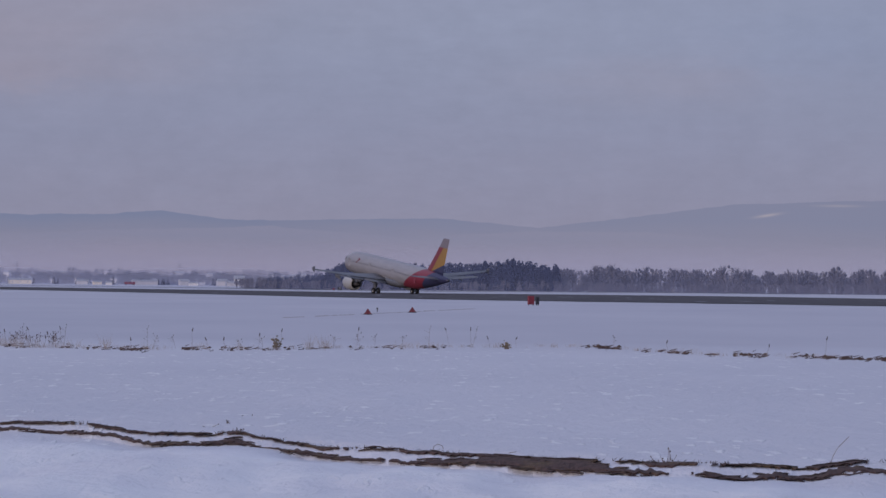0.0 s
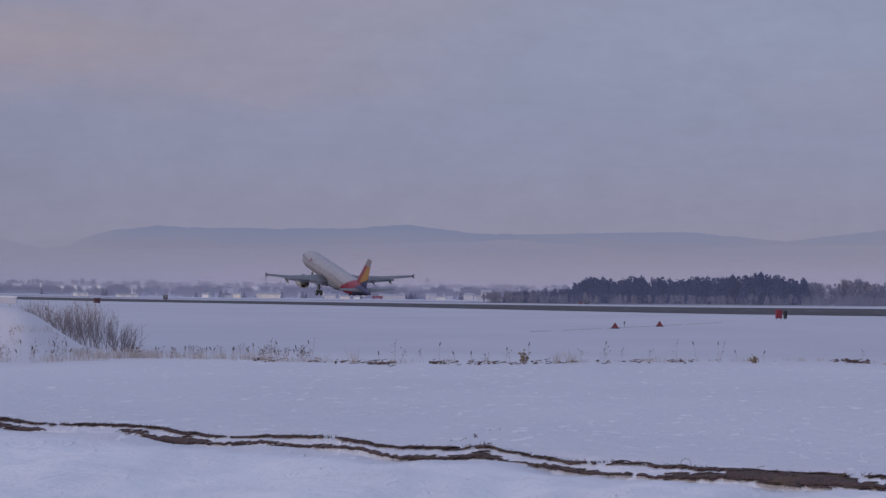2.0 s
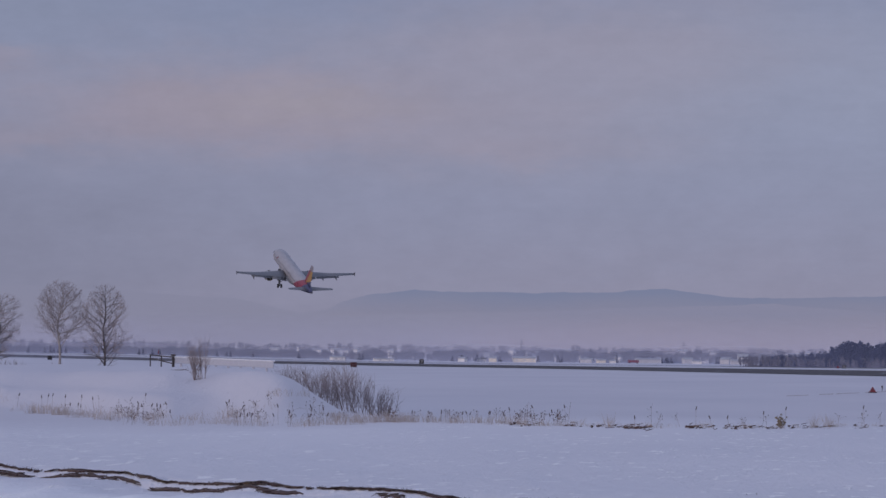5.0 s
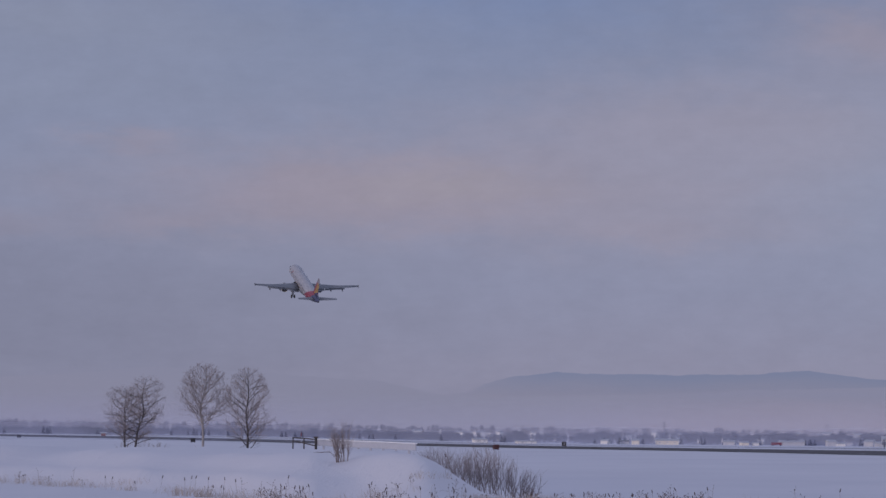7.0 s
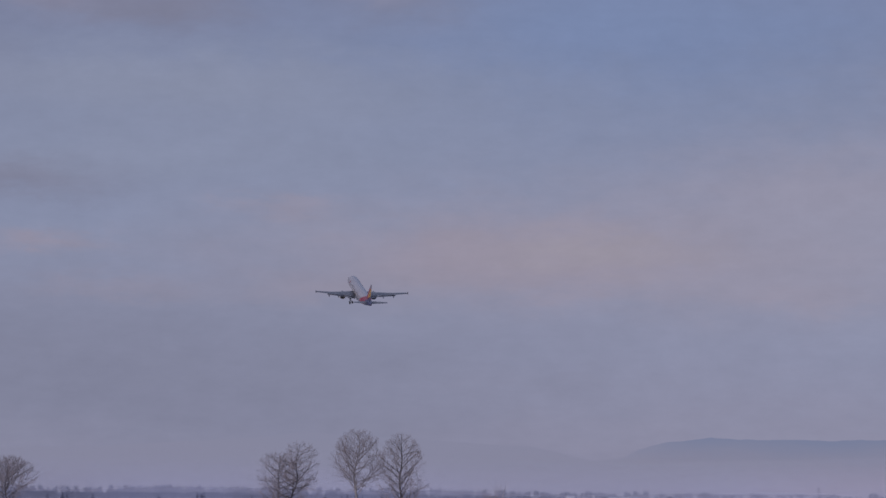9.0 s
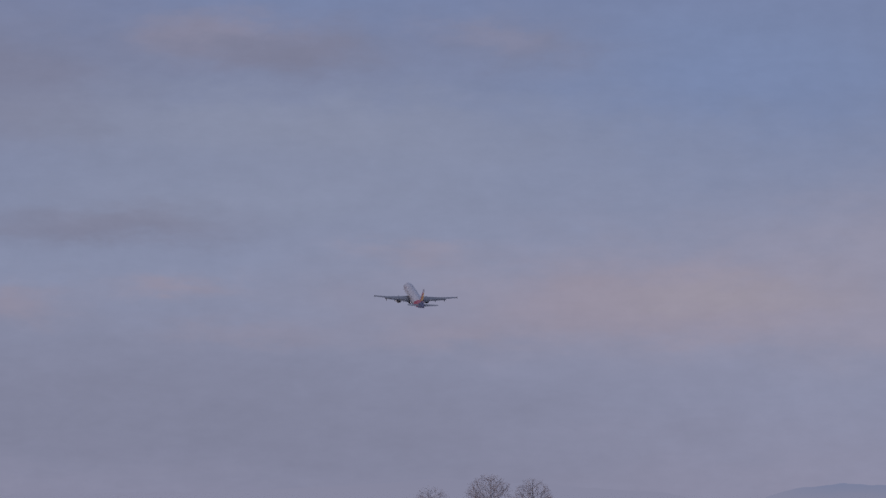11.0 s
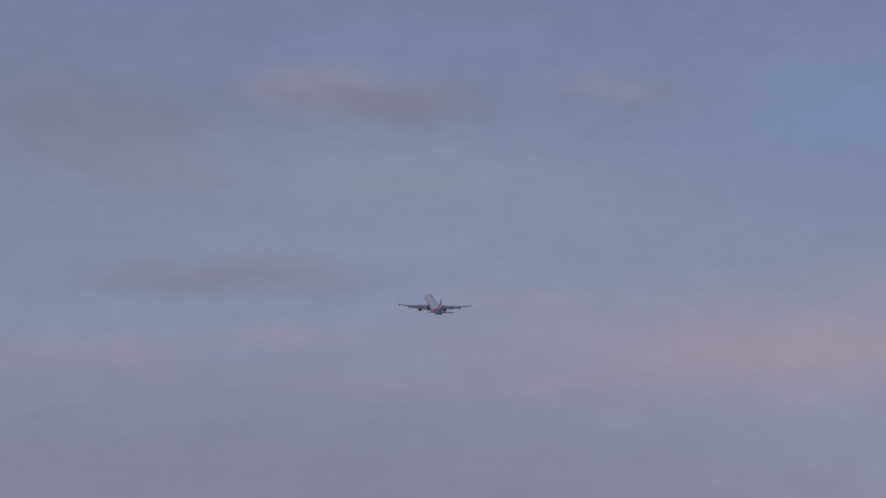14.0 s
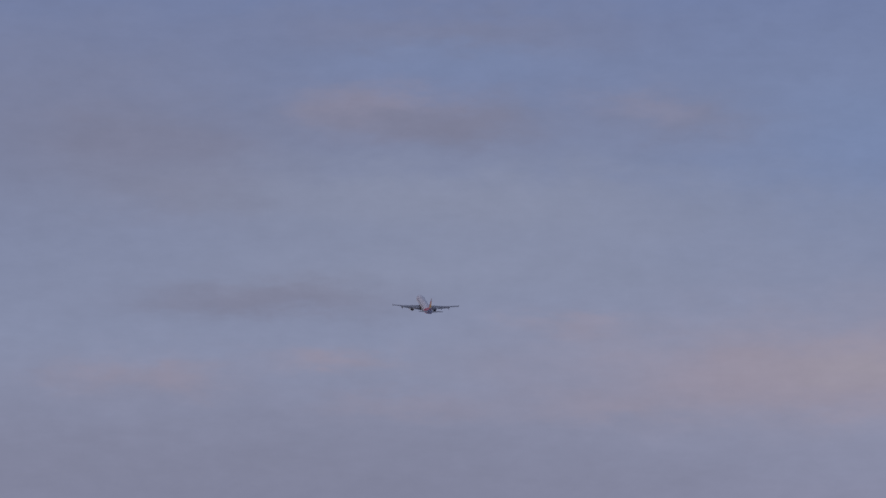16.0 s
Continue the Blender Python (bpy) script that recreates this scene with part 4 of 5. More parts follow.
# ---- beside the runway ----
def sign_box(az, d, w, h, deep, face, turn, label, bars=True):
    x, y, z = polar(az, d)
    top = tagged(empty("runway_sign", pose(x, y, z, 0, 0, turn)), label, "sign", group="signs beside the runway")
    part("panel", box(bmesh.new(), (w, deep, h), at=(0, 0, h / 2 + 0.12), bevel=0.03), face, top, smooth=False)
    for sx in (-1, 1):
        bm = bmesh.new()
        tube(bm, (sx * w * 0.36, 0, -0.3), (sx * w * 0.36, 0, 0.16), 0.05, 0.05, 8)
        part("leg", bm, DARK_METAL, top)
    if bars:
        for k, (bx, bz, bw, bh) in enumerate(((0.0, 0.78, 0.42, 0.12), (0.1, 0.58, 0.14, 0.2), (0.0, 0.36, 0.42, 0.12))):
            part("lettering", box(bmesh.new(), (bw * w, 0.02, bh * h), at=(bx * w, -deep / 2 - 0.012, bz * h + 0.1)), SIGN_WHITE, top, smooth=False)
    return top


sign_box(-1.31, 426, 0.72, 0.95, 0.30, RED_PAINT, 20, "red box sign on short legs beside the runway", False)
sign_box(-1.405, 427.5, 0.26, 0.85, 0.55, BLACK_PAINT, 20, "narrow black board beside the red box sign", False)
sign_box(8.79, 661, 1.10, 0.85, 0.35, worn("dark_red_paint", (0.075, 0.02, 0.02), 0.6), 30, "dark red box sign on short legs beside the runway", False)
sign_box(7.78, 1042, 1.20, 1.15, 0.30, BLACK_PAINT, 8, "black distance board with white lettering")
sign_box(1.53, 950, 0.9, 0.8, 0.30, BLACK_PAINT, 2, "black board with white lettering beyond the runway")
sign_box(1.62, 950, 0.5, 0.5, 0.30, RED_PAINT, 2, "small red board beyond the runway", False)
sign_box(15.84, 1246, 1.3, 0.95, 0.35, BLACK_PAINT, 20, "dark box sign on short legs beside the runway", False)
sign_box(13.28, 919, 1.1, 0.95, 0.35, BLACK_PAINT, 20, "dark box sign on short legs beside the runway", False)


MARKER_RED = worn("faded_red_paint", (0.17, 0.028, 0.034), 0.6, 0.0, 5.0, 0.35)


def cone_marker(az, d):
    x, y, z = polar(az, d)
    top = tagged(empty("field_marker", pose(x, y, z, 0, 0, 10)), "small red pyramid marker standing in the snow", "marker", group="red pyramid markers")
    bm = bmesh.new()
    bmesh.ops.create_cone(bm, cap_ends=True, segments=4, radius1=0.40, radius2=0.03, depth=0.46)
    bmesh.ops.transform(bm, matrix=pose(0, 0, 0.27, 0, 0, 45), verts=bm.verts)
    part("body", bm, MARKER_RED, top, smooth=False)
    part("base", box(bmesh.new(), (0.66, 0.66, 0.08), at=(0, 0, 0.02), bevel=0.02), BLACK_PAINT, top, smooth=False)


cone_marker(1.11, 318)
cone_marker(0.45, 338)


def stake():
    x, y, z = polar(0.97, 338)
    top = tagged(empty("stake", pose(x, y, z)), "short dark stake in the snow between markers", "stake")
    bm = bmesh.new()
    tube(bm, (0, 0, -0.2), (0, 0, 0.34), 0.03, 0.03, 8)
    post = part("post", bm, WOOD_DARK, top)
    part("cap", box(bmesh.new(), (0.14, 0.05, 0.16), at=(0, 0, 0.34), bevel=0.01), WOOD_DARK, top, smooth=False)


stake()


def snow_track():
    """A faint old wheel track: a shallow trough edged with crumbled crust."""
    t = Twigs()
    rng = random.Random(3)
    for i in range(420):
        f = i / 420
        x, y = -11.9 + 15.1 * f + rng.gauss(0, 0.03), 288 + 93 * f + rng.gauss(0, 0.5)
        if noise.noise((f * 14, 0, 0)) > -0.25:
            t.lump((x, y, height(x, y)), rng.uniform(0.03, 0.075), rng, 0.7)
    tagged(t.make("snow_track", WEED), "faint line of broken crust and stubble across the snow", "track", kind="stuff")


snow_track()


# ---- the stream bank ----
def guard_rail():
    """White beam rail of the small bridge."""
    a, b = Vector(polar(11.43, 262)), Vector(polar(9.98, 236))
    za, zb = 3.2 - 17.5 * 262 / 6828, 3.2 - 23.5 * 236 / 6828     # top edge
    top = tagged(empty("bridge_rail", pose(a.x, a.y, 0)), "white beam guard rail of a small snowy bridge", "rail")
    d = Vector((b.x - a.x, b.y - a.y, 0))
    yaw = math.degrees(math.atan2(d.y, d.x))
    tilt = -math.degrees(math.atan2(zb - za, d.length))
    bm = box(bmesh.new(), (d.length, 0.10, 0.40), bevel=0.02)
    bmesh.ops.transform(bm, matrix=pose(d.x / 2, d.y / 2, (za + zb) / 2 - 0.2, 0, tilt, yaw), verts=bm.verts)
    part("beam", bm, SIGN_WHITE, top, smooth=False)
    bm = box(bmesh.new(), (d.length + 0.2, 0.16, 0.07), bevel=0.02)
    bmesh.ops.transform(bm, matrix=pose(d.x / 2, d.y / 2, (za + zb) / 2 + 0.03, 0, tilt, yaw), verts=bm.verts)
    part("snow_cap", bm, SNOW, top, smooth=False)
    n = 8
    for i in range(n):
        f = (i + 0.5) / n
        q = a.lerp(b, f)
        zt, zg = za + (zb - za) * f - 0.2, height(q.x, q.y) - 0.3
        bm = box(bmesh.new(), (0.14, 0.14, zt - zg), at=(d.x * f, d.y * f + 0.1, (zt + zg) / 2), bevel=0.015)
        part("post", bm, SIGN_WHITE, top, smooth=False)


guard_rail()


def fence(az0, az1, d, top_el, n, thick=0.05):
    """Dark wooden rail fence by the bridge."""
    a, b = Vector(polar(az0, d)), Vector(polar(az1, d - 6))
    zt = 3.2 - top_el * d / 6828
    top = tagged(empty("fence", pose(a.x, a.y, 0)), "dark weathered wooden rail fence by the bridge", "fence")
    dv = b - a
    for i in range(n):
        f = i / (n - 1)
        q = a.lerp(b, f)
        zg = height(q.x, q.y) - 0.3
        bm = bmesh.new()
        tube(bm, (dv.x * f, dv.y * f, zg), (dv.x * f, dv.y * f, zt - 0.12 * f + 0.05), thick, thick * 0.9, 8)
        part("post", bm, WOOD_DARK, top)
    for lev in (0.0, 0.42):
        bm = bmesh.new()
        tube(bm, (0, 0, zt - lev * 0.5), (dv.x, dv.y, zt - 0.12 - lev), thick * 0.8, thick * 0.8, 8)
        part("rail", bm, WOOD_DARK, top)


fence(11.80, 11.47, 262, 13.5, 3)


def gatepost(az, d, el):
    x, y, z = polar(az, d)
    top = tagged(empty("gatepost", pose(x, y, z)), "stout dark post at the bridge's end", "post")
    bm = bmesh.new()
    tube(bm, (0, 0, -0.3), (0, 0, 3.2 - el * d / 6828 - z), 0.09, 0.085, 10)
    shaft = part("shaft", bm, WOOD_DARK, top)
    part("cap", box(bmesh.new(), (0.3, 0.2, 0.12), at=(0, 0, 3.2 - el * d / 6828 - z), bevel=0.02), WOOD_DARK, top, smooth=False)


gatepost(11.46, 262, 13.5)


def tag_tree(t, label):
    tagged(t, label, "tree", group="trees on the bank")


def bank_plants():
    x, y, z = polar(14.28, 405)
    tag_tree(bare_tree((x, y, z), 7.1, 5.4, 21, BARK, -0.02, 0.10, 36, 0.4), "bare dark tree with spreading low limbs")
    x, y, z = polar(14.14, 404)
    tag_tree(bare_tree((x, y, z), 8.1, 5.4, 24, BARK, 0.15, 0.10, 42, 0.3), "bare dark leaning tree with spreading limbs")
    x, y, z = polar(13.14, 402)
    tag_tree(bare_tree((x, y, z), 9.7, 6.2, 33, BIRCH, 0.0, 0.28, 40, 0.72), "bare birch with pale trunk and high round crown")
    x, y, z = polar(12.47, 400)
    tag_tree(bare_tree((x, y, z), 9.8, 5.6, 47, BARK, 0.0, 0.10, 46, 0.75), "bare tree with upright twiggy oval crown")
    x, y, z = polar(18.3, 430)
    tag_tree(bare_tree((x, y, z), 6.6, 7.8, 52, BARK, 0.0, 0.15, 36, 0.8), "broad bare bushy tree")
    x, y, z = polar(19.3, 430)
    tag_tree(bare_tree((x, y, z), 5.2, 5.0, 57, BARK, 0.0, 0.2, 30, 0.7), "broad bare bushy tree")
    for k, (az, d) in enumerate(((14.32, 402), (14.0, 403), (13.75, 401), (13.2, 400), (12.55, 398), (12.35, 398))):
        x, y, z = polar(az, d)
        tagged(shrub((x, y, z), 1.1, 2.2, 7, 120 + k, "scrub"), "low bare scrub at the foot of trees", "scrub", group="scrub on the bank")
    x, y, z = polar(11.07, 187)
    tagged(shrub((x, y, z), 1.95, 1.5, 16, 61, fan=0.1, thick=0.017), "upright bare shrub on the snowy bank", "shrub")
    for k, (az, d, h, w) in enumerate(((9.86, 258, 1.9, 1.6), (9.64, 245, 2.0, 1.8), (9.42, 232, 2.2, 1.9), (9.22, 220, 2.3, 2.0), (9.02, 207, 2.3, 2.0), (8.86, 198, 2.3, 2.0),
                                       (8.70, 190, 1.9, 1.8), (8.50, 184, 1.6, 1.6), (8.32, 179, 1.2, 1.5), (9.33, 250, 1.9, 1.8), (9.12, 236, 2.1, 1.8))):
        x, y, z = polar(az, d)
        tagged(shrub((x, y, z), h, w * 1.2, 14, 70 + k, "willow_bush", fan=0.55, thick=0.015), "bare brown willow bush by the frozen stream", "bush", group="willow bushes by the stream")


bank_plants()


# ---- weeds and dead grass along the ditch ----
def tuft(t, x, y, tall, wide, n, rng):
    z = height(x, y)
    for i in range(n):
        w = rng.uniform(0, 6.28)
        r = wide * math.sqrt(rng.random()) * 0.5
        a = (x + r * math.cos(w), y + r * math.sin(w), z - 0.05)
        h = tall * rng.uniform(0.4, 1.05)
        t.blade(a, (a[0] + rng.gauss(0, 0.4) * h, a[1] + rng.gauss(0, 0.4) * h, z + h * 0.9), 0.0055, rng)


def ditch_y(az):
    return lerp_table(az, [(-9, 153), (-6.6, 158), (-3.9, 165), (-2.2, 177), (0.7, 171), (2.5, 164.5), (4.6, 160), (6.5, 165), (8.3, 167), (9.6, 160), (11.5, 158), (13, 178), (16, 220), (20, 275), (26, 350)])


def ditch():
    rng = random.Random(5)
    pale = Twigs()
    spots = [(6.45, 0.55, 1.3, 90), (6.2, 0.5, 1.2, 70), (5.9, 0.45, 1.0, 40), (5.5, 0.5, 0.8, 40), (4.98, 0.75, 0.35, 34), (6.8, 0.5, 1.5, 80), (7.1, 0.5, 1.6, 80), (7.5, 0.5, 1.8, 90), (7.9, 0.55, 2.0, 140), (8.2, 0.6, 2.0, 180), (8.5, 0.6, 2.0, 180),
             (1.98, 0.75, 0.45, 40), (1.75, 0.75, 0.4, 40), (0.5, 0.45, 1.4, 60), (0.1, 0.4, 0.9, 40), (-0.9, 0.4, 0.8, 30), (-3.6, 0.35, 1.4, 40), (-4.2, 0.3, 1.6, 30), (3.6, 0.4, 1.0, 30), (4.4, 0.4, 0.8, 30), (3.0, 0.4, 0.7, 26)]
    spots += [(a, rng.uniform(0.35, 0.7), rng.uniform(0.8, 2.2), int(130 * rng.random() ** 1.6) + 8) for a in np.arange(8.8, 19.5, 0.16)]
    for az, h, w, n in spots:
        d = ditch_y(az) + rng.uniform(-1.5, 1.5) + (rng.choice((0.0, rng.uniform(0, 12))) if az > 8.7 else 0)
        x, y, z = polar(az, d)
        tuft(pale, x, y, h, w, n, rng)
    for i in range(260):
        az = rng.uniform(-8, 9)
        x, y, z = polar(az, ditch_y(az) + rng.gauss(0, 1.2))
        tuft(pale, x, y, rng.uniform(0.12, 0.3), 0.4, 7, rng)
    tagged(pale.make("dead_grass", DRY_GRASS), "pale dead grass along the snowy ditch", "grass", kind="stuff")
    # bits of bare earth and matted stems at the ditch's edge
    t = Twigs()
    for a0, a1, k in ((4.85, 4.35, 60), (3.85, 3.4, 40), (2.9, 1.9, 40), (1.9, -0.6, 70), (-2.1, -2.65, 90), (-2.9, -3.7, 110), (-3.9, -4.8, 120), (-4.9, -5.6, 60), (-5.6, -6.6, 260), (-6.6, -8.5, 160), (6.6, 4.9, 60), (3.4, 2.9, 30)):
        for i in range(k):
            az = rng.uniform(a0, a1)
            if noise.noise((az * 2.3, 4, 4)) + 0.7 * noise.noise((az * 13.7, 4, 9)) < -0.05:
                continue
            x, y, z = polar(az, ditch_y(az) + rng.gauss(0, 1.6))
            z += max(0.0, rng.gauss(0.0, 0.05))
            if rng.random() < 0.5:
                t.lump((x, y, z), rng.uniform(0.03, 0.12), rng, 0.6)
            else:
                s = rng.uniform(0.05, 0.2)
                t.stick((x - s, y, z + 0.01), (x + s, y + rng.gauss(0, 0.15), z + rng.uniform(0, 0.10)), 0.02, 0.01, 3)
    tagged(t.make("ditch_edge", SOIL), "dark earth and matted stems at the ditch edge", "soil", kind="stuff")


ditch()


def bank_debris():
    """Dark matted stems and earth on top of the bank."""
    rng = random.Random(15)
    t = Twigs()
    for a0, a1, d, k in ((11.95, 11.1, 214, 150), (10.12, 9.9, 232, 60), (14.7, 13.6, 396, 160), (13.4, 12.2, 394, 90), (15.4, 14.9, 380, 50)):
        for i in range(k):
            az = rng.uniform(a0, a1)
            if noise.noise((az * 7, 9, 4)) < -0.1:
                continue
            x, y, z = polar(az, d + rng.gauss(0, 1.2))
            s = rng.uniform(0.08, 0.35)
            t.stick((x - s, y, z + 0.02), (x + s, y + rng.gauss(0, 0.2), z + rng.uniform(0, 0.10)), 0.03, 0.015, 3)
    tagged(t.make("bank_debris", SOIL), "dark matted stems on the snowy bank", "soil", kind="stuff")


bank_debris()


def marker_pole():
    x, y, z = polar(11.68, 300)
    top = tagged(empty("marker_pole", pose(x, y, z)), "thin red and white marker pole", "pole")
    h = 3.2 - 5.0 * 300 / 6828 - z
    bm = bmesh.new()
    tube(bm, (0, 0, -0.2), (0, 0, h - 0.3), 0.02, 0.02, 8)
    part("shaft", bm, SIGN_WHITE, top)
    bm = bmesh.new()
    tube(bm, (0, 0, h - 0.3), (0, 0, h), 0.03, 0.03, 8)
    part("tip", bm, RED_PAINT, top, "red tip")


marker_pole()


def weed_mesh(kind, seed, tall):
    """Stem and seed heads of one dead weed."""
    rng = random.Random(seed)
    stem, head = Twigs(), Twigs()
    p = Vector((0, 0, -0.1))
    pts = [p]
    lean = rng.gauss(0, 0.22)
    for i in range(5):
        p = p + Vector((lean * tall * 0.2 + rng.gauss(0, 0.012), rng.gauss(0, 0.012), tall * 0.2 + 0.02))
        pts.append(p)
        lean += rng.gauss(0.02, 0.05)
    for a, b in zip(pts, pts[1:]):
        stem.stick(a, b, 0.006, 0.005, 4)
    if kind == "reed":
        d = (pts[-1] - pts[-2]).normalized()
        head.stick(pts[-1] - d * 0.03, pts[-1] + d * 0.13 + Vector((0.05, 0, -0.02)), 0.026, 0.018, 6)
    else:
        for i in range(8 if kind == "branched" else 4):
            f = rng.uniform(0.35, 1.0)
            k = min(4, int(f * 5))
            q = pts[k].lerp(pts[k + 1], f * 5 - k)
            e = q + Vector((rng.gauss(0, 0.13), rng.gauss(0, 0.13), rng.uniform(0.04, 0.2))) * (0.6 + 0.5 * tall)
            stem.stick(q, e, 0.005, 0.004, 3)
            head.lump(e, rng.uniform(0.012, 0.026), rng, 1.4)
        head.lump(pts[-1], 0.026, rng, 1.8)
    return stem, head


def weeds():
    rng = random.Random(8)
    kinds = []
    for k, (kind, tall) in enumerate((("reed", 0.6), ("reed", 0.8), ("branched", 0.42), ("branched", 0.6), ("sparse", 0.5), ("sparse", 0.85), ("reed", 0.42))):
        stem, head = weed_mesh(kind, 90 + k, tall)
        top = empty("weed")
        tagged(stem.make("stem", WEED, top), kind="stuff")
        tagged(head.make("seed_head", SEED, top), kind="stuff")
        tagged(top, "dead reed with brown seed head in snow" if kind == "reed" else "dead branched weed with dry seed heads", "weed", group="dead weeds along the ditch")
        kinds.append(top)
    spots = [(6.45, 0), (6.38, 2), (6.05, 1), (5.98, 4), (5.8, 0), (5.72, 3), (5.62, 1), (5.6, 5), (4.36, 5), (4.30, 3), (3.95, 4), (3.72, 1), (3.5, 6), (2.72, 0), (2.66, 4), (2.4, 1), (1.62, 4), (1.27, 1), (1.22, 3), (1.0, 4),
             (0.2, 5), (-0.12, 1), (-0.42, 1), (-0.45, 5), (-0.7, 6), (-2.55, 4), (-3.35, 6), (-4.8, 6), (-5.66, 1), (-1.1, 6), (3.2, 6), (2.95, 2), (0.6, 4), (6.3, 4), (6.2, 5), (4.6, 6)]
    spots += [(rng.uniform(5.6, 6.9), rng.choice((2, 3, 4, 6))) for i in range(24)]
    spots += [(rng.uniform(6.9, 8.4), rng.choice((2, 4, 6))) for i in range(20)]
    spots += [(rng.choice((9.4, 9.8, 10.2, 10.45, 11.9, 12.4)) + rng.gauss(0, 0.22), rng.randrange(7)) for i in range(64)]
    spots += [(rng.uniform(11.2, 17.5), rng.randrange(7)) for i in range(44)]
    used = set()
    for az, k in spots:
        d = ditch_y(az) + rng.gauss(0, 0.9) + ((rng.choice((0.0, 0.0, rng.uniform(2, 13))) if az < 12 else rng.uniform(-3, 8)) if az > 8.9 else 0)
        x, y, z = polar(az, d)
        m = pose(x, y, z, rng.gauss(0, 7), rng.gauss(0, 7), rng.uniform(0, 360))
        if k not in used:
            used.add(k)
            kinds[k].matrix_basis = m
        else:
            copy_thing(kinds[k], m)


weeds()


def leafy_plant(az, d, size, seed, label):
    x, y, z = polar(az, d)
    rng = random.Random(seed)
    top = tagged(empty("dead_plant", pose(x, y, z)), label, "plant")
    stem, leaf = Twigs(), Twigs()
    for i in range(12):
        w = rng.uniform(0, 6.28)
        e = Vector((size * 0.55 * math.cos(w) * rng.random() ** 0.5, size * 0.4 * math.sin(w), size * rng.uniform(0.25, 0.8)))
        stem.stick((0, 0, -0.08), e, 0.014, 0.007, 4)
        for k in range(5):
            f = rng.uniform(0.4, 1.05)
            leaf.lump(e * f + Vector((rng.gauss(0, 0.05), rng.gauss(0, 0.05), rng.gauss(0, 0.04))), rng.uniform(0.03, 0.065), rng, 0.8)
    tagged(stem.make("stem", WEED, top), kind="stuff")
    leaf.make("foliage", worn("withered_leaf", (0.24, 0.19, 0.12), 0.9, 0.0, 8.0, 0.4), top)


leafy_plant(2.46, 164, 0.72, 4, "low dead plant with withered curled leaves")
leafy_plant(-0.95, 171, 0.4, 6, "small dead plant with withered leaves")


# ---- bare earth along the field's edge ----
def earth_edge():
    """A knee-low scarp: a snow-plastered step with two ragged seams of bare earth, which run together in places."""
    rng = random.Random(9)
    xs = np.arange(-38, 20.5, 0.035)

    def rough(x, seed):
        return 0.13 * noise.noise((x * 4.5, seed, 1)) + 0.12 * noise.noise((x * 11.0, seed, 2))

    def clamp(v, lo, hi):
        return max(lo, min(hi, v))
    foot, tall, low0, low1, upper = [], [], [], [], []
    for x in xs:
        y = scarp_y(x)
        foot.append((x, y, height(x, y - 0.3)))
        tall.append(0.19 + 0.05 * noise.noise((x * 0.5, 6, 6)) + 0.02 * noise.noise((x * 3.0, 6, 6)) + 0.06 * math.exp(-((x + 3.8) / 0.3) ** 2))
        swell = noise.noise((x * 0.35, 1, 4)) + 0.9 * noise.noise((x * 1.1, 1, 8)) + 0.22 + 0.15 * smooth01((x + 3) / 6)
        b0 = clamp(0.16 + 0.36 * noise.noise((x * 0.7, 7, 3)) + rough(x, 3), 0.04, 0.6)
        b0 += max(0.0, height(x, y - 0.9) - foot[-1][2]) / 0.19
        low0.append(b0)
        full = 0.8 + 0.45 * smooth01((x + 5) / 6)
        low1.append(b0 + full * clamp(0.08 + 0.5 * swell + rough(x, 5), 0.0, 0.72))
        upper.append(1 - full * clamp(0.06 + 0.3 * noise.noise((x * 1.2, 2, 5)) + 0.12 * swell + rough(x, 8), 0.0, 0.42))

    def sheet(name, rows, mat, label, category, open_at=None):
        k = len(rows[0])
        verts = [v for r in rows for v in r]
        faces = []
        for i in range(len(rows) - 1):
            if open_at and (open_at(i) or open_at(i + 1)):
                continue
            for j in range(k - 1):
                a = i * k + j
                faces.append((a, a + 1, a + k + 1, a + k))
        tagged(raw_object(name, verts, faces, mat, smooth=False), label, category, kind="structure")

    rows = []
    for (x, y, z), h in zip(foot, tall):
        w = 0.03 * noise.noise((x * 5, 3, 0))
        rows.append([(x, y - 1.2 + w, height(x, y - 1.2) - 0.07), (x, y - 0.75 + w, max(z, height(x, y - 0.75)) + 0.27 * h), (x, y - 0.30 + w, z + 0.68 * h), (x, y + 0.08 + w, z + h - 0.006),
                     (x, y + 0.5, max(z + h - 0.03, height(x, y + 0.5) - 0.02)), (x, y + 1.5, height(x, y + 1.5) - 0.03)])
    sheet("snow_step", rows, SNOW, "low snow-plastered step at the field's edge", "snow")

    def seam(lo, hi, proud):
        out = []
        for (x, y, z), h, a, b in zip(foot, tall, lo, hi):
            a, b = min(a, 1.0), min(b, 1.0)
            back = 1.0 * (1 - a)
            front = 1.0 * (1 - min(b, 1.0))
            out.append([(x, y - 0.06 - back + rng.gauss(0, 0.012), z + a * h - 0.01), (x, y - 0.10 - 0.7 * back - 0.3 * front - proud + rng.gauss(0, 0.018), z + (0.7 * a + 0.3 * b) * h + 0.012),
                        (x, y - 0.08 - 0.3 * back - 0.7 * front - proud + rng.gauss(0, 0.018), z + (0.3 * a + 0.7 * b) * h + 0.014), (x, y - 0.03 - front + rng.gauss(0, 0.012), z + b * h + 0.012),
                        (x, y + 0.22 - front, z + b * h - 0.02)])
        return out
    sheet("earth_seam_low", seam(low0, low1, 0.05), SOIL, "ragged lower seam of bare brown earth in snow", "soil", lambda i: low1[i] - low0[i] < 0.04)
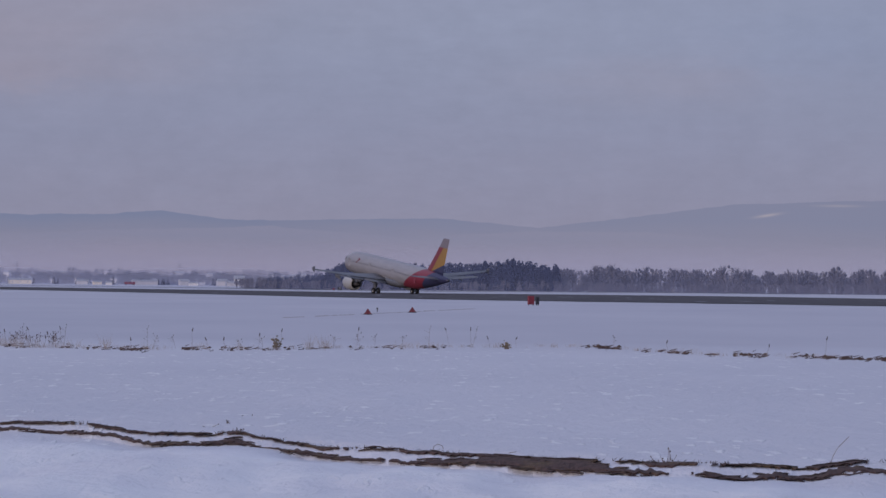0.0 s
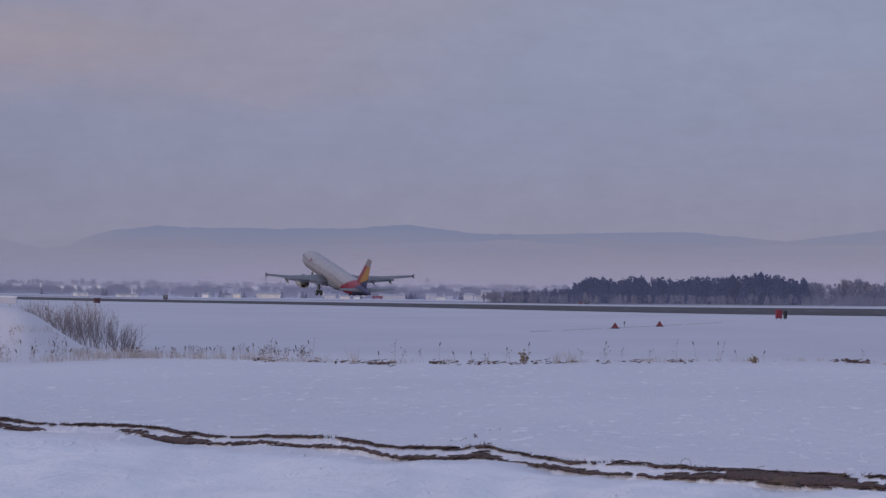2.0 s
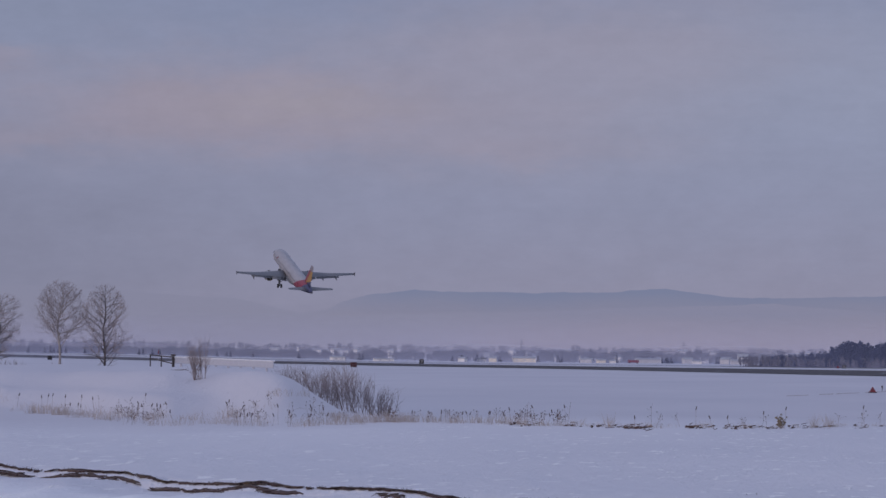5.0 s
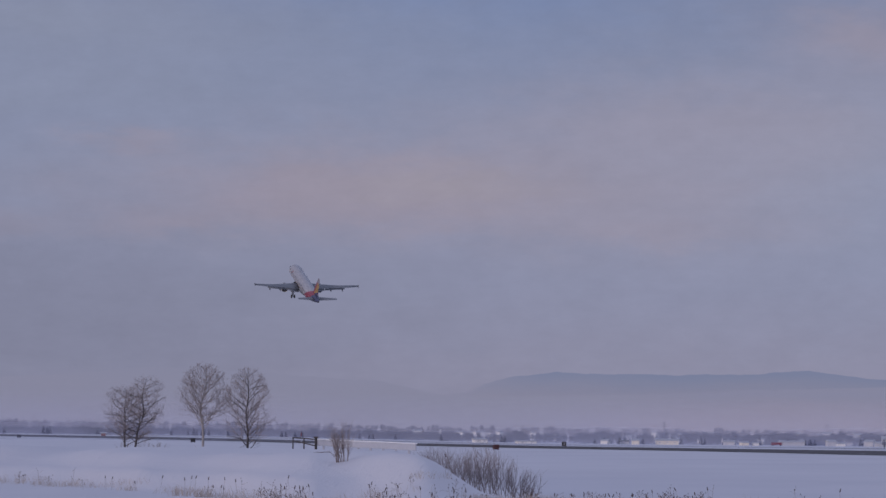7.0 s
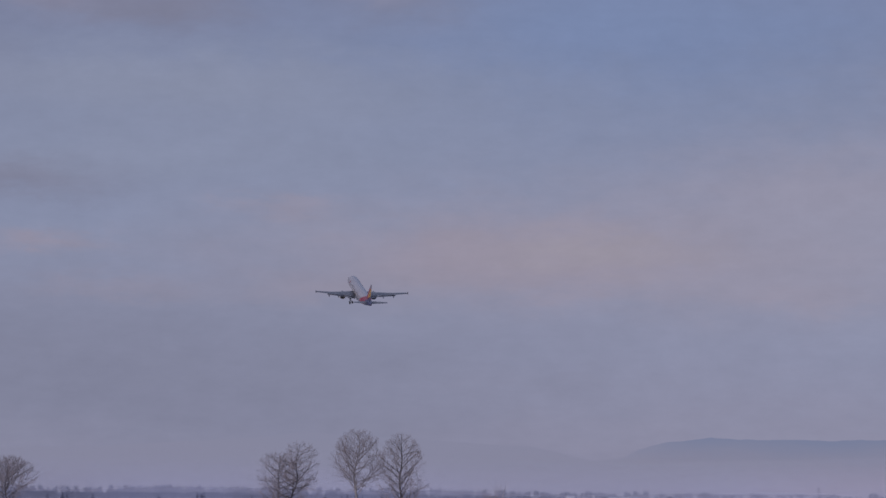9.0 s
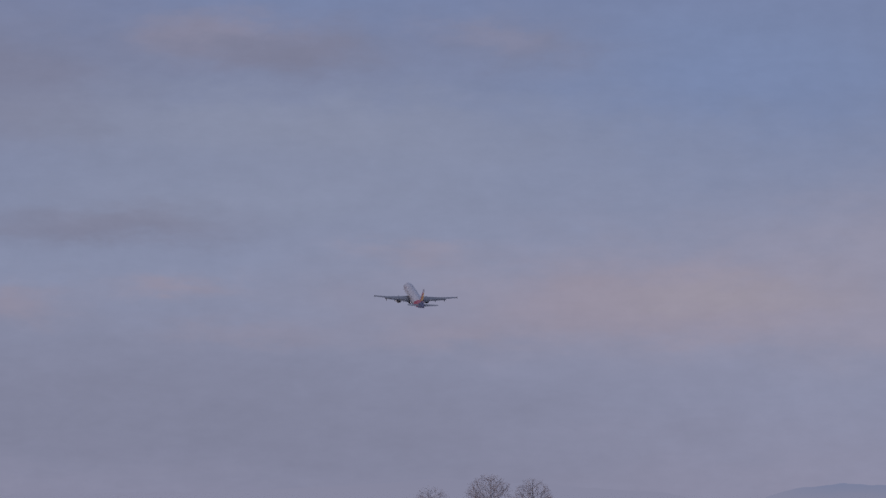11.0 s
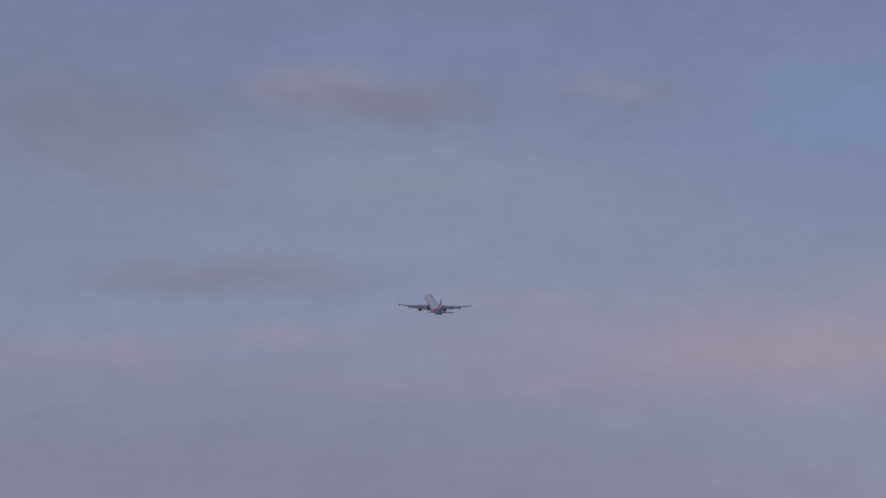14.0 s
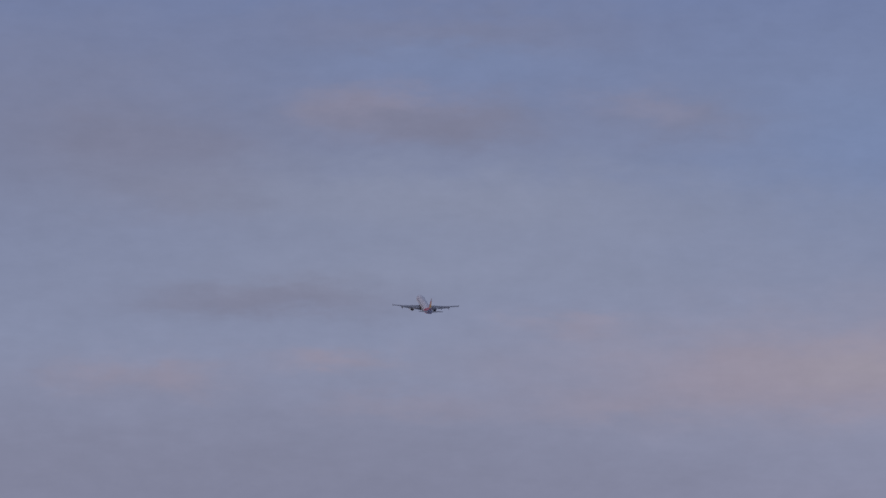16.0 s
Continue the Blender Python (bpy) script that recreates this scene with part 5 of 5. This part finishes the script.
    sheet("earth_seam_top", seam(upper, [1.04] * len(xs), 0.03), SOIL, "ragged dark upper rim of bare earth and roots", "soil", lambda i: 1.04 - upper[i] < 0.08)
    # flat slivers of turf and matted roots that stick out of the snow along both seams
    verts, faces = [], []
    for i in range(1900):
        j = rng.randrange(30, len(xs) - 30)
        rim = rng.random() < 0.5
        if rim:
            f0 = 1.0 + rng.gauss(0, 0.05)
        elif low1[j] - low0[j] > 0.02:
            f0 = rng.choice((low0[j], low1[j], rng.uniform(low0[j], low1[j]))) + rng.gauss(0, 0.06)
        else:
            continue
        if noise.noise((xs[j] * 0.9, 5.0 if rim else 8.0, 2)) < (-0.08 if rim else -0.25):
            continue
        long, half, tilt = rng.uniform(0.10, 0.5) * rng.uniform(0.6, 1.5), rng.uniform(0.02, 0.07) if rim else rng.uniform(0.03, 0.11), rng.gauss(0.08, 0.12)
        n0 = len(verts)
        for k in range(7):
            u = k / 6
            x = xs[j] + long * (u - 0.5)
            jj = max(0, min(len(xs) - 1, int(round((x - xs[0]) / 0.035))))
            (_, y, z), h = foot[jj], tall[jj]
            f = min(1.06, f0 + tilt * (u - 0.5) + rng.gauss(0, 0.012))
            w = half * math.sin(math.pi * (0.04 + 0.92 * u)) ** 0.8 * rng.uniform(0.6, 1.2)
            y -= 1.0 * max(0.0, 1 - f) + 0.05
            verts += [(x, y + 0.02, z + (f - w) * h), (x, y - 0.06, z + f * h + 0.008), (x, y + 0.02, z + (f + w) * h + 0.008), (x, y + 0.10, z + (f + w) * h - 0.02)]
        for k in range(6):
            for m in range(3):
                a = n0 + k * 4 + m
                faces.append((a, a + 1, a + 5, a + 4))
    tagged(raw_object("turf_slivers", verts, faces, SOIL), "slivers of brown turf and matted roots in the snow", "soil", kind="stuff")
    # root ends, clods and stubble on the rim and under it
    t, c = Twigs(), Twigs()
    for i in range(1500):
        j = rng.randrange(len(xs))
        (x, y, z), h = foot[j], tall[j]
        if noise.noise((x * 0.6, 3, 3)) < -0.2:
            continue
        if rng.random() < 0.6:
            for k in range(3):
                e = rng.uniform(0.015, 0.065)
                t.blade((x, y, z + h - 0.01), (x + rng.gauss(0, 0.06), y + rng.gauss(0, 0.06), z + h + e), 0.006, rng)
        elif 0.05 < low1[j] - low0[j]:
            f = max(0.0, min(1.0, low0[j] + rng.uniform(-0.1, 0.1)))
            y -= 1.0 * (1 - f)
            if rng.random() < 0.5:
                t.stick((x, y - 0.16, z + f * h + 0.03), (x + rng.gauss(0, 0.12), y - 0.28, z + f * h - 0.02), 0.008, 0.004, 3)
            else:
                c.lump((x, y - 0.2 - 0.1 * rng.random(), z + f * h), rng.uniform(0.008, 0.025), rng, 0.7)
    tagged(t.make("earth_stubble", worn("stubble", (0.10, 0.068, 0.05), 0.95, 0.0, 6.0, 0.4)), "short brown stubble and root ends on bare earth", "grass", kind="stuff")
    tagged(c.make("earth_clods", SOIL), "crumbled clods of earth below the scarp", "soil", kind="stuff")


earth_edge()


def twig_arch(az, d, pts, label, r=0.006):
    x, y, z = polar(az, d)
    top = tagged(empty("bent_twig", pose(x, y, z)), label, "twig")
    t = Twigs()
    for a, b in zip(pts, pts[1:]):
        t.stick((a[0], 0, a[1]), (b[0], 0.01, b[1]), r, r * 0.9, 5)
    t.make("stem", WEED, top)
    return top


twig_arch(-1.0, 65.51, [(0, -0.1), (-0.01, 0.14), (0.02, 0.2), (0.14, 0.22)], "thin dead stem bent over at the top")
twig_arch(-5.75, 64.54, [(0, -0.1), (0.05, 0.1), (0.14, 0.26), (0.32, 0.44)], "long thin leaning dead stem")
twig_arch(0.05, 67.16, [(-0.10, -0.05), (-0.06, 0.06), (0.0, 0.09), (0.08, 0.06), (0.11, -0.04)], "dead stem arched over to the snow")


def edge_plant(az, d, n, tall, seed, label):
    x, y, z = polar(az, d)
    rng = random.Random(seed)
    top = tagged(empty("dead_weed", pose(x, y, z)), label, "weed")
    stem, head = Twigs(), Twigs()
    for i in range(n):
        a = Vector((rng.gauss(0, 0.07), rng.gauss(0, 0.05), -0.05))
        b = a + Vector((rng.gauss(0, 0.10), rng.gauss(0, 0.05), tall * rng.uniform(0.45, 1.0)))
        stem.stick(a, b, 0.0055, 0.0035, 4)
        for k in range(4):
            q = a.lerp(b, rng.uniform(0.4, 1.0))
            head.lump(q + Vector((rng.gauss(0, 0.012), 0, 0)), rng.uniform(0.006, 0.013), rng, 1.8)
    tagged(stem.make("stem", WEED, top), kind="stuff")
    tagged(head.make("foliage", SEED, top), kind="stuff")


edge_plant(-3.36, 63.66, 7, 0.5, 31, "tall dead weed with clinging brown leaves")
edge_plant(-3.22, 63.66, 6, 0.26, 32, "low dead weed at the earth edge")
edge_plant(2.92, 73.76, 7, 0.16, 33, "dark tuft of dead stems on the earth edge")
edge_plant(3.15, 78.13, 3, 0.12, 34, "two small dead stems in the snow")
edge_plant(2.86, 83.46, 2, 0.10, 35, "small dead stem in the snow")
edge_plant(3.4, 76.18, 2, 0.12, 36, "small dead stem in the snow")


# ---- what moves ----
def motions():
    walk(plane, [
        (0.0, pose(-8.34, 689.62, 3.88, 5.72, 0, 24.72)),
        (0.5, pose(-25.37, 728.27, 4.00, 7.36, 0, 24.55)),
        (1.0, pose(-42.51, 766.76, 4.20, 9.00, 0, 24.39)),
        (1.5, pose(-59.88, 805.03, 4.69, 10.57, 0, 24.23)),
        (2.0, pose(-77.40, 843.12, 5.61, 11.97, 0, 24.08)),
        (2.5, pose(-94.95, 881.10, 7.16, 13.14, 0, 23.92)),
        (3.0, pose(-112.52, 918.96, 9.29, 14.07, 0, 23.76)),
        (3.5, pose(-130.12, 956.70, 12.06, 14.96, 0, 23.60)),
        (4.0, pose(-147.71, 994.35, 15.32, 15.71, 0, 23.43)),
        (6.5, pose(-234.21, 1181.84, 42.86, 18.26, 0, 23.03)),
        (7.0, pose(-251.21, 1219.20, 49.74, 17.96, 0, 23.01)),
        (7.5, pose(-268.14, 1256.51, 56.63, 17.60, 0, 22.99)),
        (8.0, pose(-284.96, 1293.79, 63.42, 17.25, 0, 22.99)),
        (8.5, pose(-301.74, 1331.01, 70.14, 16.95, 0, 23.01)),
        (9.0, pose(-318.43, 1368.18, 76.78, 16.70, 0, 23.05)),
        (9.5, pose(-335.04, 1405.33, 83.31, 16.52, 0, 23.12)),
        (11.8, pose(-412.03, 1574.98, 110.89, 16.48, 0, 24.04)),
        (12.0, pose(-418.83, 1589.61, 113.19, 16.42, 0, 24.11)),
        (12.5, pose(-435.86, 1626.15, 118.92, 16.41, 0, 24.28)),
        (13.0, pose(-452.91, 1662.61, 124.63, 16.39, 0, 24.42)),
        (13.5, pose(-470.00, 1699.00, 130.31, 16.36, 0, 24.55)),
        (14.0, pose(-487.11, 1735.32, 135.97, 16.33, 0, 24.66)),
        (14.5, pose(-504.22, 1771.58, 141.60, 16.32, 0, 24.75)),
        (15.0, pose(-521.34, 1807.79, 147.23, 16.30, 0, 24.84)),
        (15.5, pose(-538.45, 1843.95, 152.85, 16.29, 0, 24.92)),
        (16.0, pose(-555.55, 1880.07, 158.47, 16.27, 0, 25.00)),
    ])
    for g, axis, sign in gears:
        x, y, z = g.location
        rows = []
        for t, deg, drop in ((0.0, 0, 0), (1.0, 0, 0.05), (2.2, 0, 0.4), (8.4, 0, 0.4), (9.0, 12, 0.4), (9.7, 34, 0.35), (10.6, 62, 0.2), (11.4, 78, 0.05), (12.2, 85, 0), (16.0, 85, 0)):
            # the struts stretch when the weight is off them; then both legs fold inwards, the nose leg forwards
            rows.append((t, pose(x, y, z - drop, deg if axis == "x" else 0, sign * deg * -1 if axis == "y" else 0, 0)))
        walk(g, rows)


motions()
